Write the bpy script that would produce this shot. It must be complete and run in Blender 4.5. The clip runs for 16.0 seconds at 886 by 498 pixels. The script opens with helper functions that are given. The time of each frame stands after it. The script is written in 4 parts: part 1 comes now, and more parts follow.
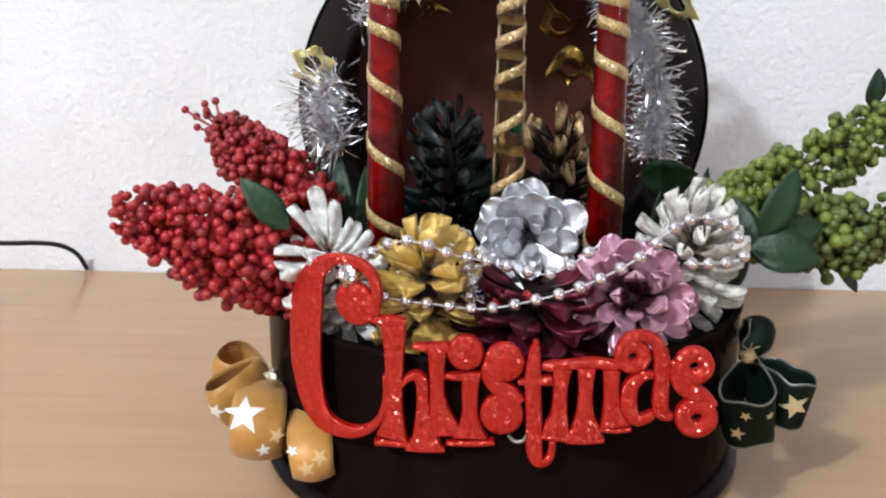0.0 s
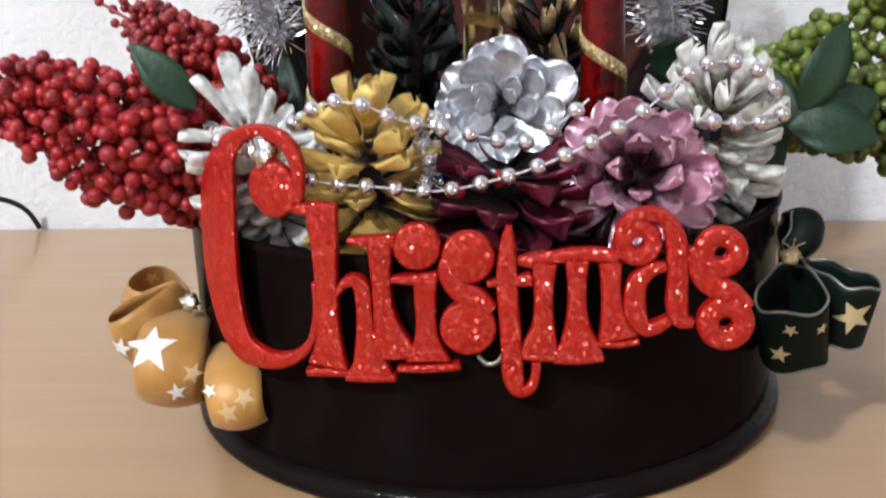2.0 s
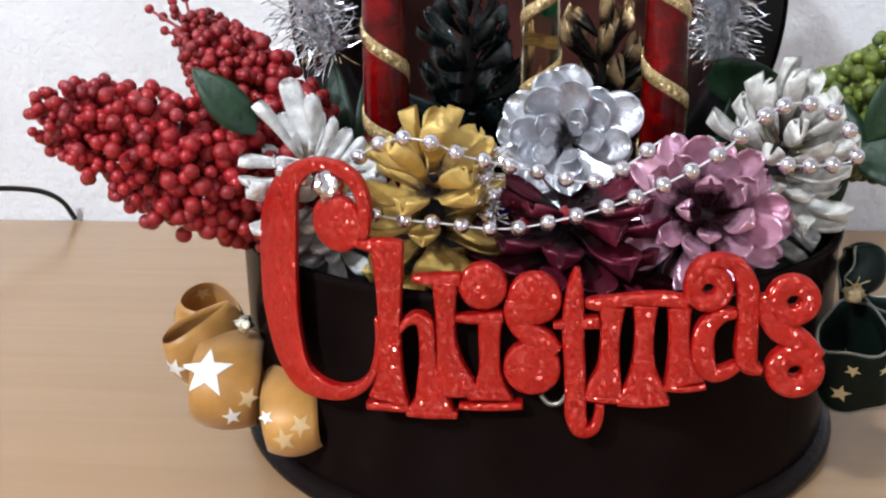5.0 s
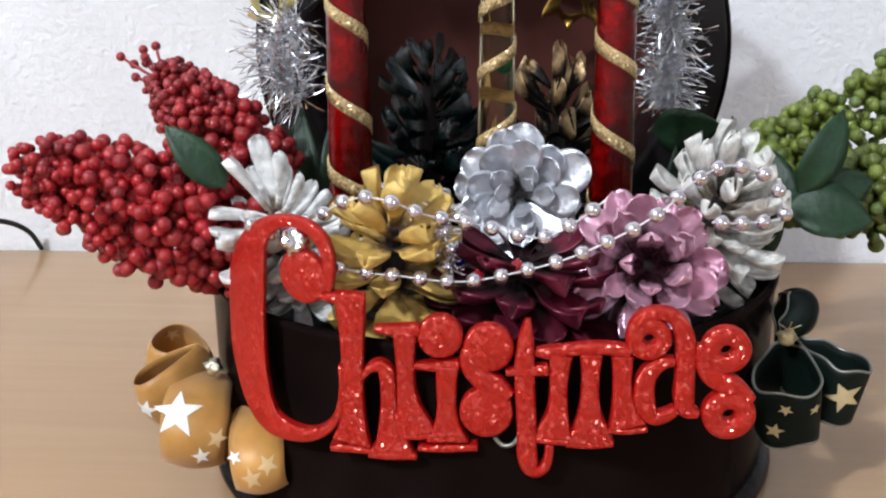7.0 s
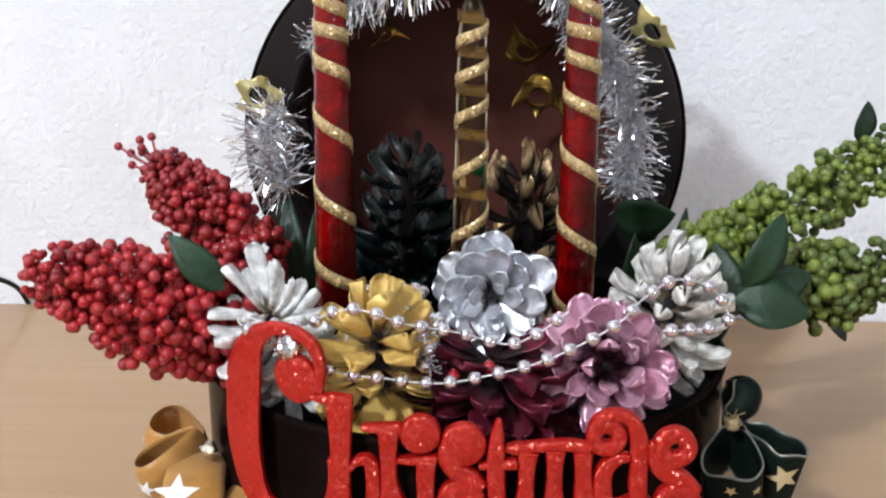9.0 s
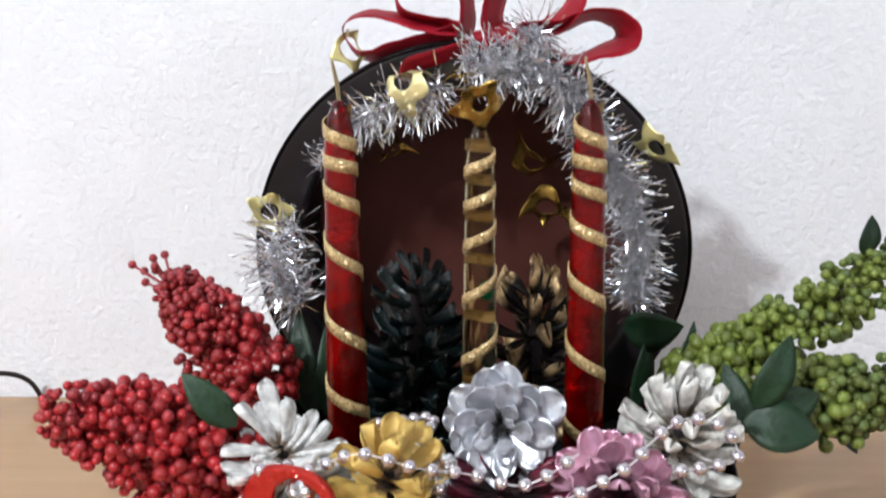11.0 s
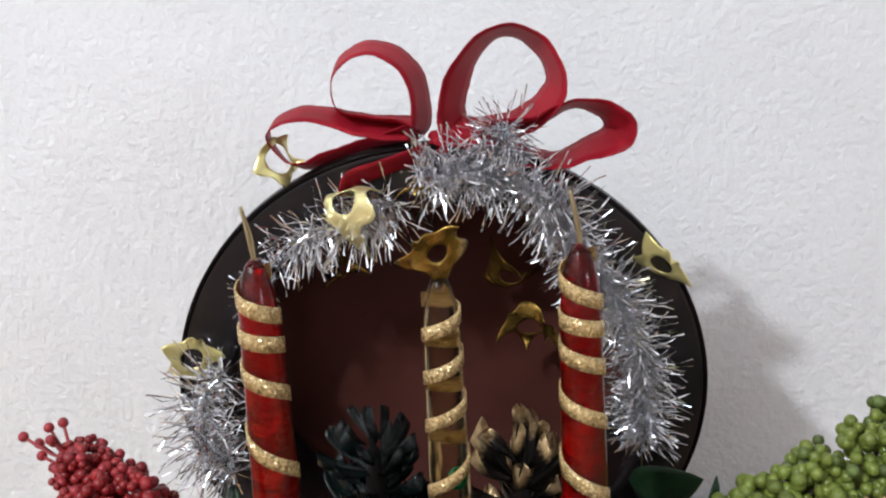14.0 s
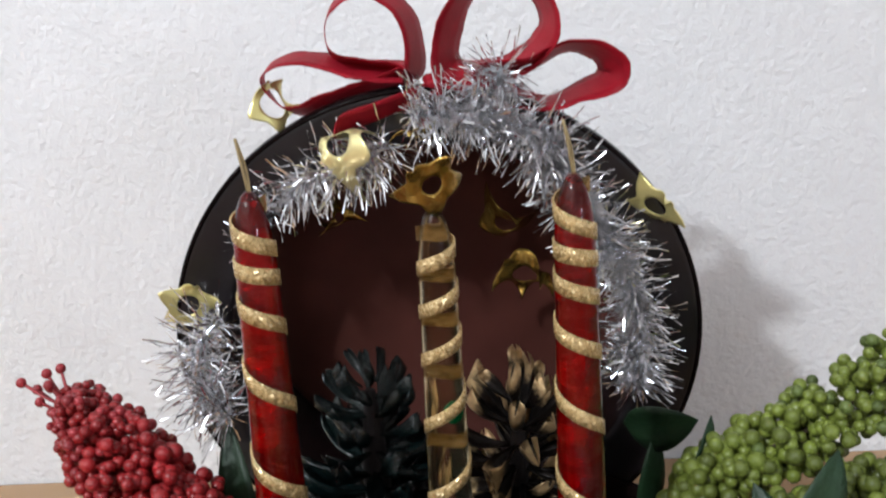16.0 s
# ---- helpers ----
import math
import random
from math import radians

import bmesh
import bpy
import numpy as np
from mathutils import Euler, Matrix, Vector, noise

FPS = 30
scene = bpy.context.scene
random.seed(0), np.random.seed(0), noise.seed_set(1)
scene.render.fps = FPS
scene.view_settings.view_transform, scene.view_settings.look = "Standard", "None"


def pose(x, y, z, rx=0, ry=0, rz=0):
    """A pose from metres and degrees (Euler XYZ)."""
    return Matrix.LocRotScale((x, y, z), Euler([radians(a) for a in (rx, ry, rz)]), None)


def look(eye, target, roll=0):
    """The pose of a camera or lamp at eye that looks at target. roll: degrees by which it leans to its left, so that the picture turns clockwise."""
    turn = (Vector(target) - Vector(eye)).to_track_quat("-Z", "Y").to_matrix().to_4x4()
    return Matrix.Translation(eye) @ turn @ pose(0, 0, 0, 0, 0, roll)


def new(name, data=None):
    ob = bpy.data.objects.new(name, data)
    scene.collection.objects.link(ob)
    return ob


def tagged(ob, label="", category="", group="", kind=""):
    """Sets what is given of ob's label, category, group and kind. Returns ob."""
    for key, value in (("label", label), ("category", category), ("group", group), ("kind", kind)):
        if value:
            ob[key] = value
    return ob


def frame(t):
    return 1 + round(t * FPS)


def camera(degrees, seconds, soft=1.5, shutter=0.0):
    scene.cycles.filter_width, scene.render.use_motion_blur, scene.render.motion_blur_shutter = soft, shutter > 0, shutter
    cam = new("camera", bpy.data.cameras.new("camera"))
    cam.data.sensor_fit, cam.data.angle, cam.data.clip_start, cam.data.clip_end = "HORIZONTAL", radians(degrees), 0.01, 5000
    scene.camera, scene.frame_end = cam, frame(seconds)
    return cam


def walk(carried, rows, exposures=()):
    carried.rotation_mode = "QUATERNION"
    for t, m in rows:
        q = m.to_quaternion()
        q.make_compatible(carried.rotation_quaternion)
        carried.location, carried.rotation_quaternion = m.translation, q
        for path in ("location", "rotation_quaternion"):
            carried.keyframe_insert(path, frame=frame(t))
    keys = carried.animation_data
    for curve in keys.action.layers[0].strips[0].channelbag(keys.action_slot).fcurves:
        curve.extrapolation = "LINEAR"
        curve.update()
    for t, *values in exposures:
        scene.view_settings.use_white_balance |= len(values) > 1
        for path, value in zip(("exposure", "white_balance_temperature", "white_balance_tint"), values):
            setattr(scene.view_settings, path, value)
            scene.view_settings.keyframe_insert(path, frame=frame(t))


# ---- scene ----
cam = camera(49.98, 16.0, soft=2.1, shutter=0.5)
PATH = [
    (0, (0.0715, 0.0279, 0.2508), (-0.0048, 0.9916, -0.0052), 0.19),
    (0.5, (0.0743, 0.0319, 0.2507), (0.0029, 0.9905, -0.0253), -0.30),
    (1, (0.0765, 0.0500, 0.2272), (-0.0145, 1.0071, -0.0481), -0.65),
    (1.5, (0.0811, 0.0924, 0.2051), (-0.0350, 1.0577, -0.0288), -1.22),
    (2, (0.0919, 0.1155, 0.1812), (-0.0113, 1.0759, -0.0776), -2.04),
    (2.5, (0.0904, 0.1258, 0.1738), (-0.0231, 1.0835, -0.0905), -2.34),
    (3, (0.0902, 0.1238, 0.1742), (-0.0190, 1.0801, -0.0971), -2.22),
    (3.5, (0.0863, 0.1237, 0.1735), (-0.0267, 1.0783, -0.1020), -2.26),
    (3.7, (0.0803, 0.1237, 0.1755), (-0.0347, 1.0783, -0.0975), -1.90),
    (5.8, (0.0739, 0.1187, 0.2098), (-0.0360, 1.0688, -0.0812), -0.60),
    (6, (0.0739, 0.1127, 0.2028), (-0.0188, 1.0708, -0.0685), -0.09),
    (6.5, (0.0769, 0.1074, 0.2114), (-0.0106, 1.0673, -0.0547), -0.18),
    (7, (0.0783, 0.1061, 0.2205), (-0.0028, 1.0652, -0.0508), -0.46),
    (7.5, (0.0774, 0.0950, 0.2295), (0.0008, 1.0574, -0.0309), -0.61),
    (8, (0.0745, 0.0882, 0.2417), (0.0090, 1.0514, -0.0190), -0.03),
    (8.5, (0.0766, 0.0817, 0.2507), (0.0221, 1.0462, -0.0075), -0.05),
    (9, (0.0768, 0.0789, 0.2654), (0.0271, 1.0442, 0.0090), 0.23),
    (9.2, (0.0728, 0.0799, 0.2714), (0.0286, 1.0452, 0.0140), 0.15),
    (11.3, (0.0766, 0.0840, 0.3226), (0.0162, 1.0609, 0.1155), -0.50),
    (11.5, (0.0686, 0.1000, 0.3376), (0.0152, 1.0729, 0.1130), -0.94),
    (12, (0.0655, 0.1532, 0.3458), (-0.0072, 1.1281, 0.1355), -3.27),
    (12.5, (0.0785, 0.1811, 0.3515), (0.0168, 1.1511, 0.1165), -2.48),
    (13, (0.0814, 0.1967, 0.3611), (0.0179, 1.1673, 0.1287), -3.19),
    (13.5, (0.0867, 0.1993, 0.3599), (0.0407, 1.1724, 0.1341), -3.13),
    (14, (0.0853, 0.1984, 0.3579), (0.0387, 1.1712, 0.1307), -3.11),
    (14.5, (0.0835, 0.1965, 0.3612), (0.0355, 1.1693, 0.1349), -3.50),
    (15, (0.0838, 0.1912, 0.3609), (0.0411, 1.1631, 0.1296), -3.58),
    (15.5, (0.0832, 0.1842, 0.3556), (0.0393, 1.1554, 0.1213), -3.32),
    (16, (0.0854, 0.1919, 0.3373), (0.0412, 1.1623, 0.0999), -3.48),
]
walk(cam, [(t, look(eye, target, roll)) for t, eye, target, roll in PATH],
     [(0, 0.05, 6400, 10), (2.5, 0.04, 6350, 10), (3.5, 0.04, 6300, 10), (5.8, 0.02, 6150, 10), (7, 0.02, 6200, 10), (9.2, 0.06, 6250, 10), (11.5, 0.04, 6400, 10), (12.5, -0.16, 6480, 10), (16, -0.18, 6480, 10)])

# ---------------------------------------------------------------- light
world = bpy.data.worlds.new("world")
scene.world = world
world.use_nodes = True
world.node_tree.nodes["Background"].inputs[0].default_value = (0.6, 0.7, 0.9, 1)
world.node_tree.nodes["Background"].inputs[1].default_value = 0.05

LAMP_AT = Vector((-1.345, -1.664, 2.14))
bulb = bpy.data.lights.new("ceiling_bulb", "POINT")
bulb.energy, bulb.shadow_soft_size, bulb.color = 260.0, 0.08, (0.92, 0.98, 1.03)
new("ceiling_bulb", bulb).location = LAMP_AT

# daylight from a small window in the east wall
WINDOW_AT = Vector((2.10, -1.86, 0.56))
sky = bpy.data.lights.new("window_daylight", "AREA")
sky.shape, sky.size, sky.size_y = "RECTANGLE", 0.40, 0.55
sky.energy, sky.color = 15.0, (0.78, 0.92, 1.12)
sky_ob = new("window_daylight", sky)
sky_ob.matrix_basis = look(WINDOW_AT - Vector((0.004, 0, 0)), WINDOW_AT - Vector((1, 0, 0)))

# ---------------------------------------------------------------- materials
MATS = {}


def material(name, color, rough=0.5, metal=0.0, vary=0.15, scale=120.0, bump=0.0, bump_scale=400.0,
             coat=0.0, trans=0.0, ior=1.45, sheen=0.0, rand=0.0, spec=0.5):
    """Principled surface with colour variation at two scales, fine relief and a per-object shade."""
    m = bpy.data.materials.new(name)
    m.use_nodes = True
    nt = m.node_tree
    b = nt.nodes["Principled BSDF"]
    b.inputs["Roughness"].default_value = rough
    b.inputs["Metallic"].default_value = metal
    b.inputs["Coat Weight"].default_value = coat
    b.inputs["Coat Roughness"].default_value = 0.13
    b.inputs["Transmission Weight"].default_value = trans
    b.inputs["IOR"].default_value = ior
    b.inputs["Sheen Weight"].default_value = sheen
    b.inputs["Specular IOR Level"].default_value = spec
    tc = nt.nodes.new("ShaderNodeTexCoord")
    n1 = nt.nodes.new("ShaderNodeTexNoise")
    n1.inputs["Scale"].default_value = scale
    n1.inputs["Detail"].default_value = 5.0
    n2 = nt.nodes.new("ShaderNodeTexNoise")
    n2.inputs["Scale"].default_value = scale * 0.13
    n2.inputs["Detail"].default_value = 3.0
    add = nt.nodes.new("ShaderNodeMath")
    add.operation = "ADD"
    nt.links.new(tc.outputs["Object"], n1.inputs["Vector"])
    nt.links.new(tc.outputs["Object"], n2.inputs["Vector"])
    nt.links.new(n1.outputs["Fac"], add.inputs[0])
    nt.links.new(n2.outputs["Fac"], add.inputs[1])
    mr = nt.nodes.new("ShaderNodeMapRange")
    mr.inputs["From Min"].default_value, mr.inputs["From Max"].default_value = 0.7, 1.3
    mr.inputs["To Min"].default_value, mr.inputs["To Max"].default_value = 1.0 - vary, 1.0 + vary
    nt.links.new(add.outputs[0], mr.inputs["Value"])
    fac = mr.outputs["Result"]
    if rand:
        oi = nt.nodes.new("ShaderNodeObjectInfo")
        r = nt.nodes.new("ShaderNodeMapRange")
        r.inputs["To Min"].default_value, r.inputs["To Max"].default_value = 1.0 - rand, 1.0 + rand
        nt.links.new(oi.outputs["Random"], r.inputs["Value"])
        mul = nt.nodes.new("ShaderNodeMath")
        mul.operation = "MULTIPLY"
        nt.links.new(fac, mul.inputs[0])
        nt.links.new(r.outputs["Result"], mul.inputs[1])
        fac = mul.outputs[0]
    sc = nt.nodes.new("ShaderNodeVectorMath")
    sc.operation = "SCALE"
    sc.inputs[0].default_value = color
    nt.links.new(fac, sc.inputs["Scale"])
    nt.links.new(sc.outputs["Vector"], b.inputs["Base Color"])
    if bump:
        n3 = nt.nodes.new("ShaderNodeTexNoise")
        n3.inputs["Scale"].default_value = bump_scale
        n3.inputs["Detail"].default_value = 4.0
        bp = nt.nodes.new("ShaderNodeBump")
        bp.inputs["Strength"].default_value = min(1.0, bump)
        bp.inputs["Distance"].default_value = 0.6 / bump_scale
        nt.links.new(tc.outputs["Object"], n3.inputs["Vector"])
        nt.links.new(n3.outputs["Fac"], bp.inputs["Height"])
        nt.links.new(bp.outputs["Normal"], b.inputs["Normal"])
    MATS[name] = m
    return m


def glitter(name, color, tint, scale=1100.0, tilt=1.1, rough=(0.12, 0.36), ior=2.6, share=0.0):
    """Coloured metal flakes set at random tilts in coloured glue; with a share, that much of a dyed foam face is flakes."""
    m = material(name, color, 0.5 if share else 0.3, 0.0, 0.12, 200.0, ior=ior)
    nt = m.node_tree
    b = nt.nodes["Principled BSDF"]
    b.inputs["Specular Tint"].default_value = (*tint, 1)
    flake = b
    if share:
        flake = nt.nodes.new("ShaderNodeBsdfAnisotropic")
        flake.inputs["Color"].default_value = (*tint, 1)
        mix = nt.nodes.new("ShaderNodeMixShader")
        mix.inputs[0].default_value = share
        nt.links.new(b.outputs[0], mix.inputs[1])
        nt.links.new(flake.outputs[0], mix.inputs[2])
        nt.links.new(mix.outputs[0], nt.nodes["Material Output"].inputs["Surface"])
    tc = nt.nodes.new("ShaderNodeTexCoord")
    v = nt.nodes.new("ShaderNodeTexVoronoi")
    v.inputs["Scale"].default_value = scale
    nt.links.new(tc.outputs["Object"], v.inputs["Vector"])
    sub = nt.nodes.new("ShaderNodeVectorMath")
    sub.operation = "SUBTRACT"
    sub.inputs[1].default_value = (0.5, 0.5, 0.5)
    nt.links.new(v.outputs["Color"], sub.inputs[0])
    geo = nt.nodes.new("ShaderNodeNewGeometry")
    add = nt.nodes.new("ShaderNodeVectorMath")
    add.operation = "MULTIPLY_ADD"
    add.inputs[1].default_value = (tilt, tilt, tilt)
    nt.links.new(sub.outputs["Vector"], add.inputs[0])
    nt.links.new(geo.outputs["Normal"], add.inputs[2])
    nor = nt.nodes.new("ShaderNodeVectorMath")
    nor.operation = "NORMALIZE"
    nt.links.new(add.outputs["Vector"], nor.inputs[0])
    nt.links.new(nor.outputs["Vector"], flake.inputs["Normal"])
    white = nt.nodes.new("ShaderNodeTexWhiteNoise")
    white.noise_dimensions = "3D"
    nt.links.new(v.outputs["Color"], white.inputs["Vector"])
    mr = nt.nodes.new("ShaderNodeMapRange")
    mr.inputs["To Min"].default_value, mr.inputs["To Max"].default_value = rough
    nt.links.new(white.outputs["Value"], mr.inputs["Value"])
    nt.links.new(mr.outputs["Result"], flake.inputs["Roughness"])


def plaster(name, color):
    """Painted stucco: rolled lumps and finer grain."""
    m = material(name, color, 0.85, 0.0, 0.05, 9.0)
    nt = m.node_tree
    b = nt.nodes["Principled BSDF"]
    tc = nt.nodes.new("ShaderNodeTexCoord")
    big = nt.nodes.new("ShaderNodeTexNoise")
    big.inputs["Scale"].default_value, big.inputs["Detail"].default_value = 140.0, 4.5
    big.inputs["Roughness"].default_value = 0.55
    nt.links.new(tc.outputs["Object"], big.inputs["Vector"])
    bp = nt.nodes.new("ShaderNodeBump")
    bp.inputs["Strength"].default_value, bp.inputs["Distance"].default_value = 0.56, 0.0046
    nt.links.new(big.outputs["Fac"], bp.inputs["Height"])
    nt.links.new(bp.outputs["Normal"], b.inputs["Normal"])
    return m


def laminate(name, light, dark):
    """Beech laminate: long grain along x, pale pores, satin gloss."""
    m = bpy.data.materials.new(name)
    m.use_nodes = True
    nt = m.node_tree
    b = nt.nodes["Principled BSDF"]
    tc = nt.nodes.new("ShaderNodeTexCoord")
    mp = nt.nodes.new("ShaderNodeMapping")
    mp.inputs["Scale"].default_value = (1.6, 30.0, 30.0)
    nt.links.new(tc.outputs["Object"], mp.inputs["Vector"])
    n = nt.nodes.new("ShaderNodeTexNoise")
    n.inputs["Scale"].default_value, n.inputs["Detail"].default_value = 2.2, 7.0
    n.inputs["Distortion"].default_value = 0.6
    nt.links.new(mp.outputs["Vector"], n.inputs["Vector"])
    mp2 = nt.nodes.new("ShaderNodeMapping")
    mp2.inputs["Scale"].default_value = (14.0, 420.0, 420.0)
    nt.links.new(tc.outputs["Object"], mp2.inputs["Vector"])
    f = nt.nodes.new("ShaderNodeTexNoise")
    f.inputs["Scale"].default_value, f.inputs["Detail"].default_value = 1.6, 3.0
    nt.links.new(mp2.outputs["Vector"], f.inputs["Vector"])
    add = nt.nodes.new("ShaderNodeMath")
    add.operation = "MULTIPLY_ADD"
    add.inputs[1].default_value = 0.35
    nt.links.new(f.outputs["Fac"], add.inputs[0])
    nt.links.new(n.outputs["Fac"], add.inputs[2])
    ramp = nt.nodes.new("ShaderNodeValToRGB")
    ramp.color_ramp.elements[0].position, ramp.color_ramp.elements[0].color = 0.45, (*dark, 1)
    ramp.color_ramp.elements[1].position, ramp.color_ramp.elements[1].color = 0.85, (*light, 1)
    nt.links.new(add.outputs[0], ramp.inputs["Fac"])
    nt.links.new(ramp.outputs["Color"], b.inputs["Base Color"])
    b.inputs["Roughness"].default_value = 0.20
    b.inputs["Specular IOR Level"].default_value = 0.32
    MATS[name] = m
    return m


plaster("wall_paint", (0.80, 0.80, 0.82))
plaster("far_wall_paint", (0.50, 0.465, 0.44))
material("ceiling_paint", (0.62, 0.62, 0.62), 0.9, 0, 0.04, 5.0)
laminate("table_laminate", (0.430, 0.266, 0.142), (0.395, 0.240, 0.126))
material("floor_tile", (0.16, 0.12, 0.09), 0.5, 0, 0.2, 6.0)
material("brown_lacquer", (0.0085, 0.0050, 0.0046), 0.16, 0, 0.35, 60.0, spec=0.12, ior=1.09, bump=0.03, bump_scale=90)
material("lid_lacquer", (0.012, 0.0095, 0.011), 0.30, 0, 0.3, 60.0, bump=0.05, bump_scale=90)
material("rim_lacquer", (0.009, 0.006, 0.006), 0.09, 0, 0.3, 60.0, ior=1.12, bump=0.16, bump_scale=260)
material("lid_inside", (0.074, 0.024, 0.019), 0.38, 0.0, 0.35, 18.0, spec=0.2)
material("foam", (0.006, 0.007, 0.005), 0.9, 0, 0.3, 90.0, bump=0.6, bump_scale=300)
glitter("red_glitter", (0.335, 0.006, 0.005), (1.0, 0.28, 0.21), 900.0, 0.88, (0.08, 0.24), 1.3, 0.165)
glitter("gold_glitter", (0.46, 0.31, 0.135), (1.0, 0.82, 0.52), 1300.0)
material("red_glass", (0.92, 0.09, 0.09), 0.05, 0.0, 0.1, 60.0, trans=1.0, ior=1.4)
material("red_foil", (0.70, 0.016, 0.018), 0.22, 0.5, 0.2, 90.0, bump=0.7, bump_scale=130)
material("clear_glass", (0.93, 0.86, 0.70), 0.17, 0.0, 0.05, 60.0, trans=1.0, ior=1.18)
material("gold_foil", (0.72, 0.53, 0.16), 0.22, 0.9, 0.1, 90.0, bump=0.15, bump_scale=150)
material("pale_gold_foil", (0.80, 0.70, 0.30), 0.34, 0.75, 0.1, 90.0, bump=0.1, bump_scale=150)
material("bright_gold_foil", (0.95, 0.84, 0.42), 0.30, 0.55, 0.1, 90.0, bump=0.1, bump_scale=150)
material("amber_foil", (0.36, 0.22, 0.05), 0.2, 0.85, 0.15, 90.0, bump=0.3, bump_scale=150)
material("crumpled_foil", (0.72, 0.68, 0.55), 0.2, 0.9, 0.2, 300.0, bump=0.9, bump_scale=700)
material("gold_thread", (0.36, 0.27, 0.14), 0.4, 0.6, 0.15, 300.0)
material("white_cone", (0.74, 0.73, 0.71), 0.7, 0, 0.42, 230.0, bump=0.8, bump_scale=600, rand=0.06)
material("gold_cone", (0.64, 0.43, 0.12), 0.45, 0.15, 0.25, 170.0, bump=0.4, bump_scale=500, rand=0.12)
material("silver_cone", (0.66, 0.67, 0.71), 0.30, 0.80, 0.22, 170.0, bump=0.35, bump_scale=400, rand=0.08)
material("mauve_cone", (0.70, 0.39, 0.50), 0.26, 0.5, 0.2, 170.0, bump=0.3, bump_scale=400, rand=0.12)
material("burgundy_cone", (0.12, 0.011, 0.027), 0.35, 0.35, 0.25, 170.0, bump=0.3, bump_scale=400, rand=0.15)
material("dark_green_cone", (0.0030, 0.0078, 0.0078), 0.15, 0.0, 0.5, 170.0, bump=1.0, bump_scale=800, rand=0.3, coat=0.3)
material("frosted_cone", (0.70, 0.68, 0.63), 0.7, 0, 0.45, 230.0, bump=0.8, bump_scale=600, rand=0.08)
material("bronze_cone", (0.52, 0.36, 0.19), 0.34, 0.5, 0.35, 170.0, bump=0.4, bump_scale=400, rand=0.3)
material("cone_core", (0.010, 0.006, 0.006), 0.9, 0, 0.3, 200.0)
material("silver_foil", (0.70, 0.70, 0.72), 0.16, 1.0, 0.1, 100.0)
material("pearl", (0.74, 0.70, 0.74), 0.095, 0.92, 0.05, 100.0)
material("string", (0.7, 0.68, 0.68), 0.5, 0.2, 0.1, 300.0)
material("silver_tinsel", (0.84, 0.84, 0.87), 0.18, 1.0, 0.1, 40.0)
material("red_ribbon", (0.36, 0.011, 0.024), 0.5, 0.0, 0.2, 120.0, spec=0.2, bump=0.2, bump_scale=900)
material("gold_ribbon", (0.46, 0.225, 0.05), 0.42, 0.05, 0.22, 90.0, sheen=0.2, bump=0.15, bump_scale=900)
material("green_ribbon", (0.0035, 0.008, 0.006), 0.55, 0.0, 0.3, 90.0, spec=0.15, bump=0.15, bump_scale=900)
material("white_print", (0.85, 0.84, 0.80), 0.5, 0, 0.05, 300.0)
material("pale_print", (0.64, 0.44, 0.22), 0.45, 0, 0.1, 300.0)
material("gold_print", (0.62, 0.52, 0.30), 0.35, 0.3, 0.1, 300.0)
material("wire_edge", (0.22, 0.215, 0.18), 0.3, 0.6, 0.1, 300.0)
material("red_berry", (0.31, 0.013, 0.016), 0.36, 0, 0.25, 160.0, coat=0.12, rand=0.2, bump=0.25, bump_scale=500)
material("small_red_berry", (0.27, 0.022, 0.028), 0.4, 0, 0.25, 120.0, rand=0.25)
material("green_berry", (0.130, 0.164, 0.027), 0.4, 0, 0.3, 160.0, coat=0.1, rand=0.4, bump=0.25, bump_scale=500)
material("small_green_berry", (0.095, 0.130, 0.032), 0.5, 0, 0.3, 160.0, rand=0.25)
material("leaf_green", (0.009, 0.030, 0.011), 0.5, 0, 0.3, 90.0, bump=0.3, bump_scale=300, rand=0.2)
material("twig_brown", (0.07, 0.05, 0.03), 0.8, 0, 0.3, 200.0)
material("black_rubber", (0.015, 0.015, 0.017), 0.4, 0, 0.2, 100.0)
material("blue_gloss", (0.01, 0.02, 0.45), 0.15, 0.3, 0.1, 100.0, coat=0.8)
material("red_gloss", (0.34, 0.01, 0.02), 0.15, 0.2, 0.1, 100.0, coat=0.6)
material("emerald", (0.0, 0.25, 0.10), 0.1, 0.3, 0.1, 100.0, coat=0.8)
material("steel", (0.55, 0.55, 0.56), 0.28, 1.0, 0.1, 100.0)
material("lamp_white", (0.8, 0.8, 0.8), 0.5, 0, 0.03, 20.0)


def organza(name, film, share):
    """Thin see-through ribbon: part of the light passes, tinted."""
    nt = MATS[name].node_tree
    out = nt.nodes["Material Output"]
    tr = nt.nodes.new("ShaderNodeBsdfTransparent")
    tr.inputs["Color"].default_value = (*film, 1)
    mix = nt.nodes.new("ShaderNodeMixShader")
    mix.inputs[0].default_value = share
    nt.links.new(nt.nodes["Principled BSDF"].outputs[0], mix.inputs[1])
    nt.links.new(tr.outputs[0], mix.inputs[2])
    nt.links.new(mix.outputs[0], out.inputs["Surface"])


organza("red_ribbon", (0.80, 0.16, 0.20), 0.18)


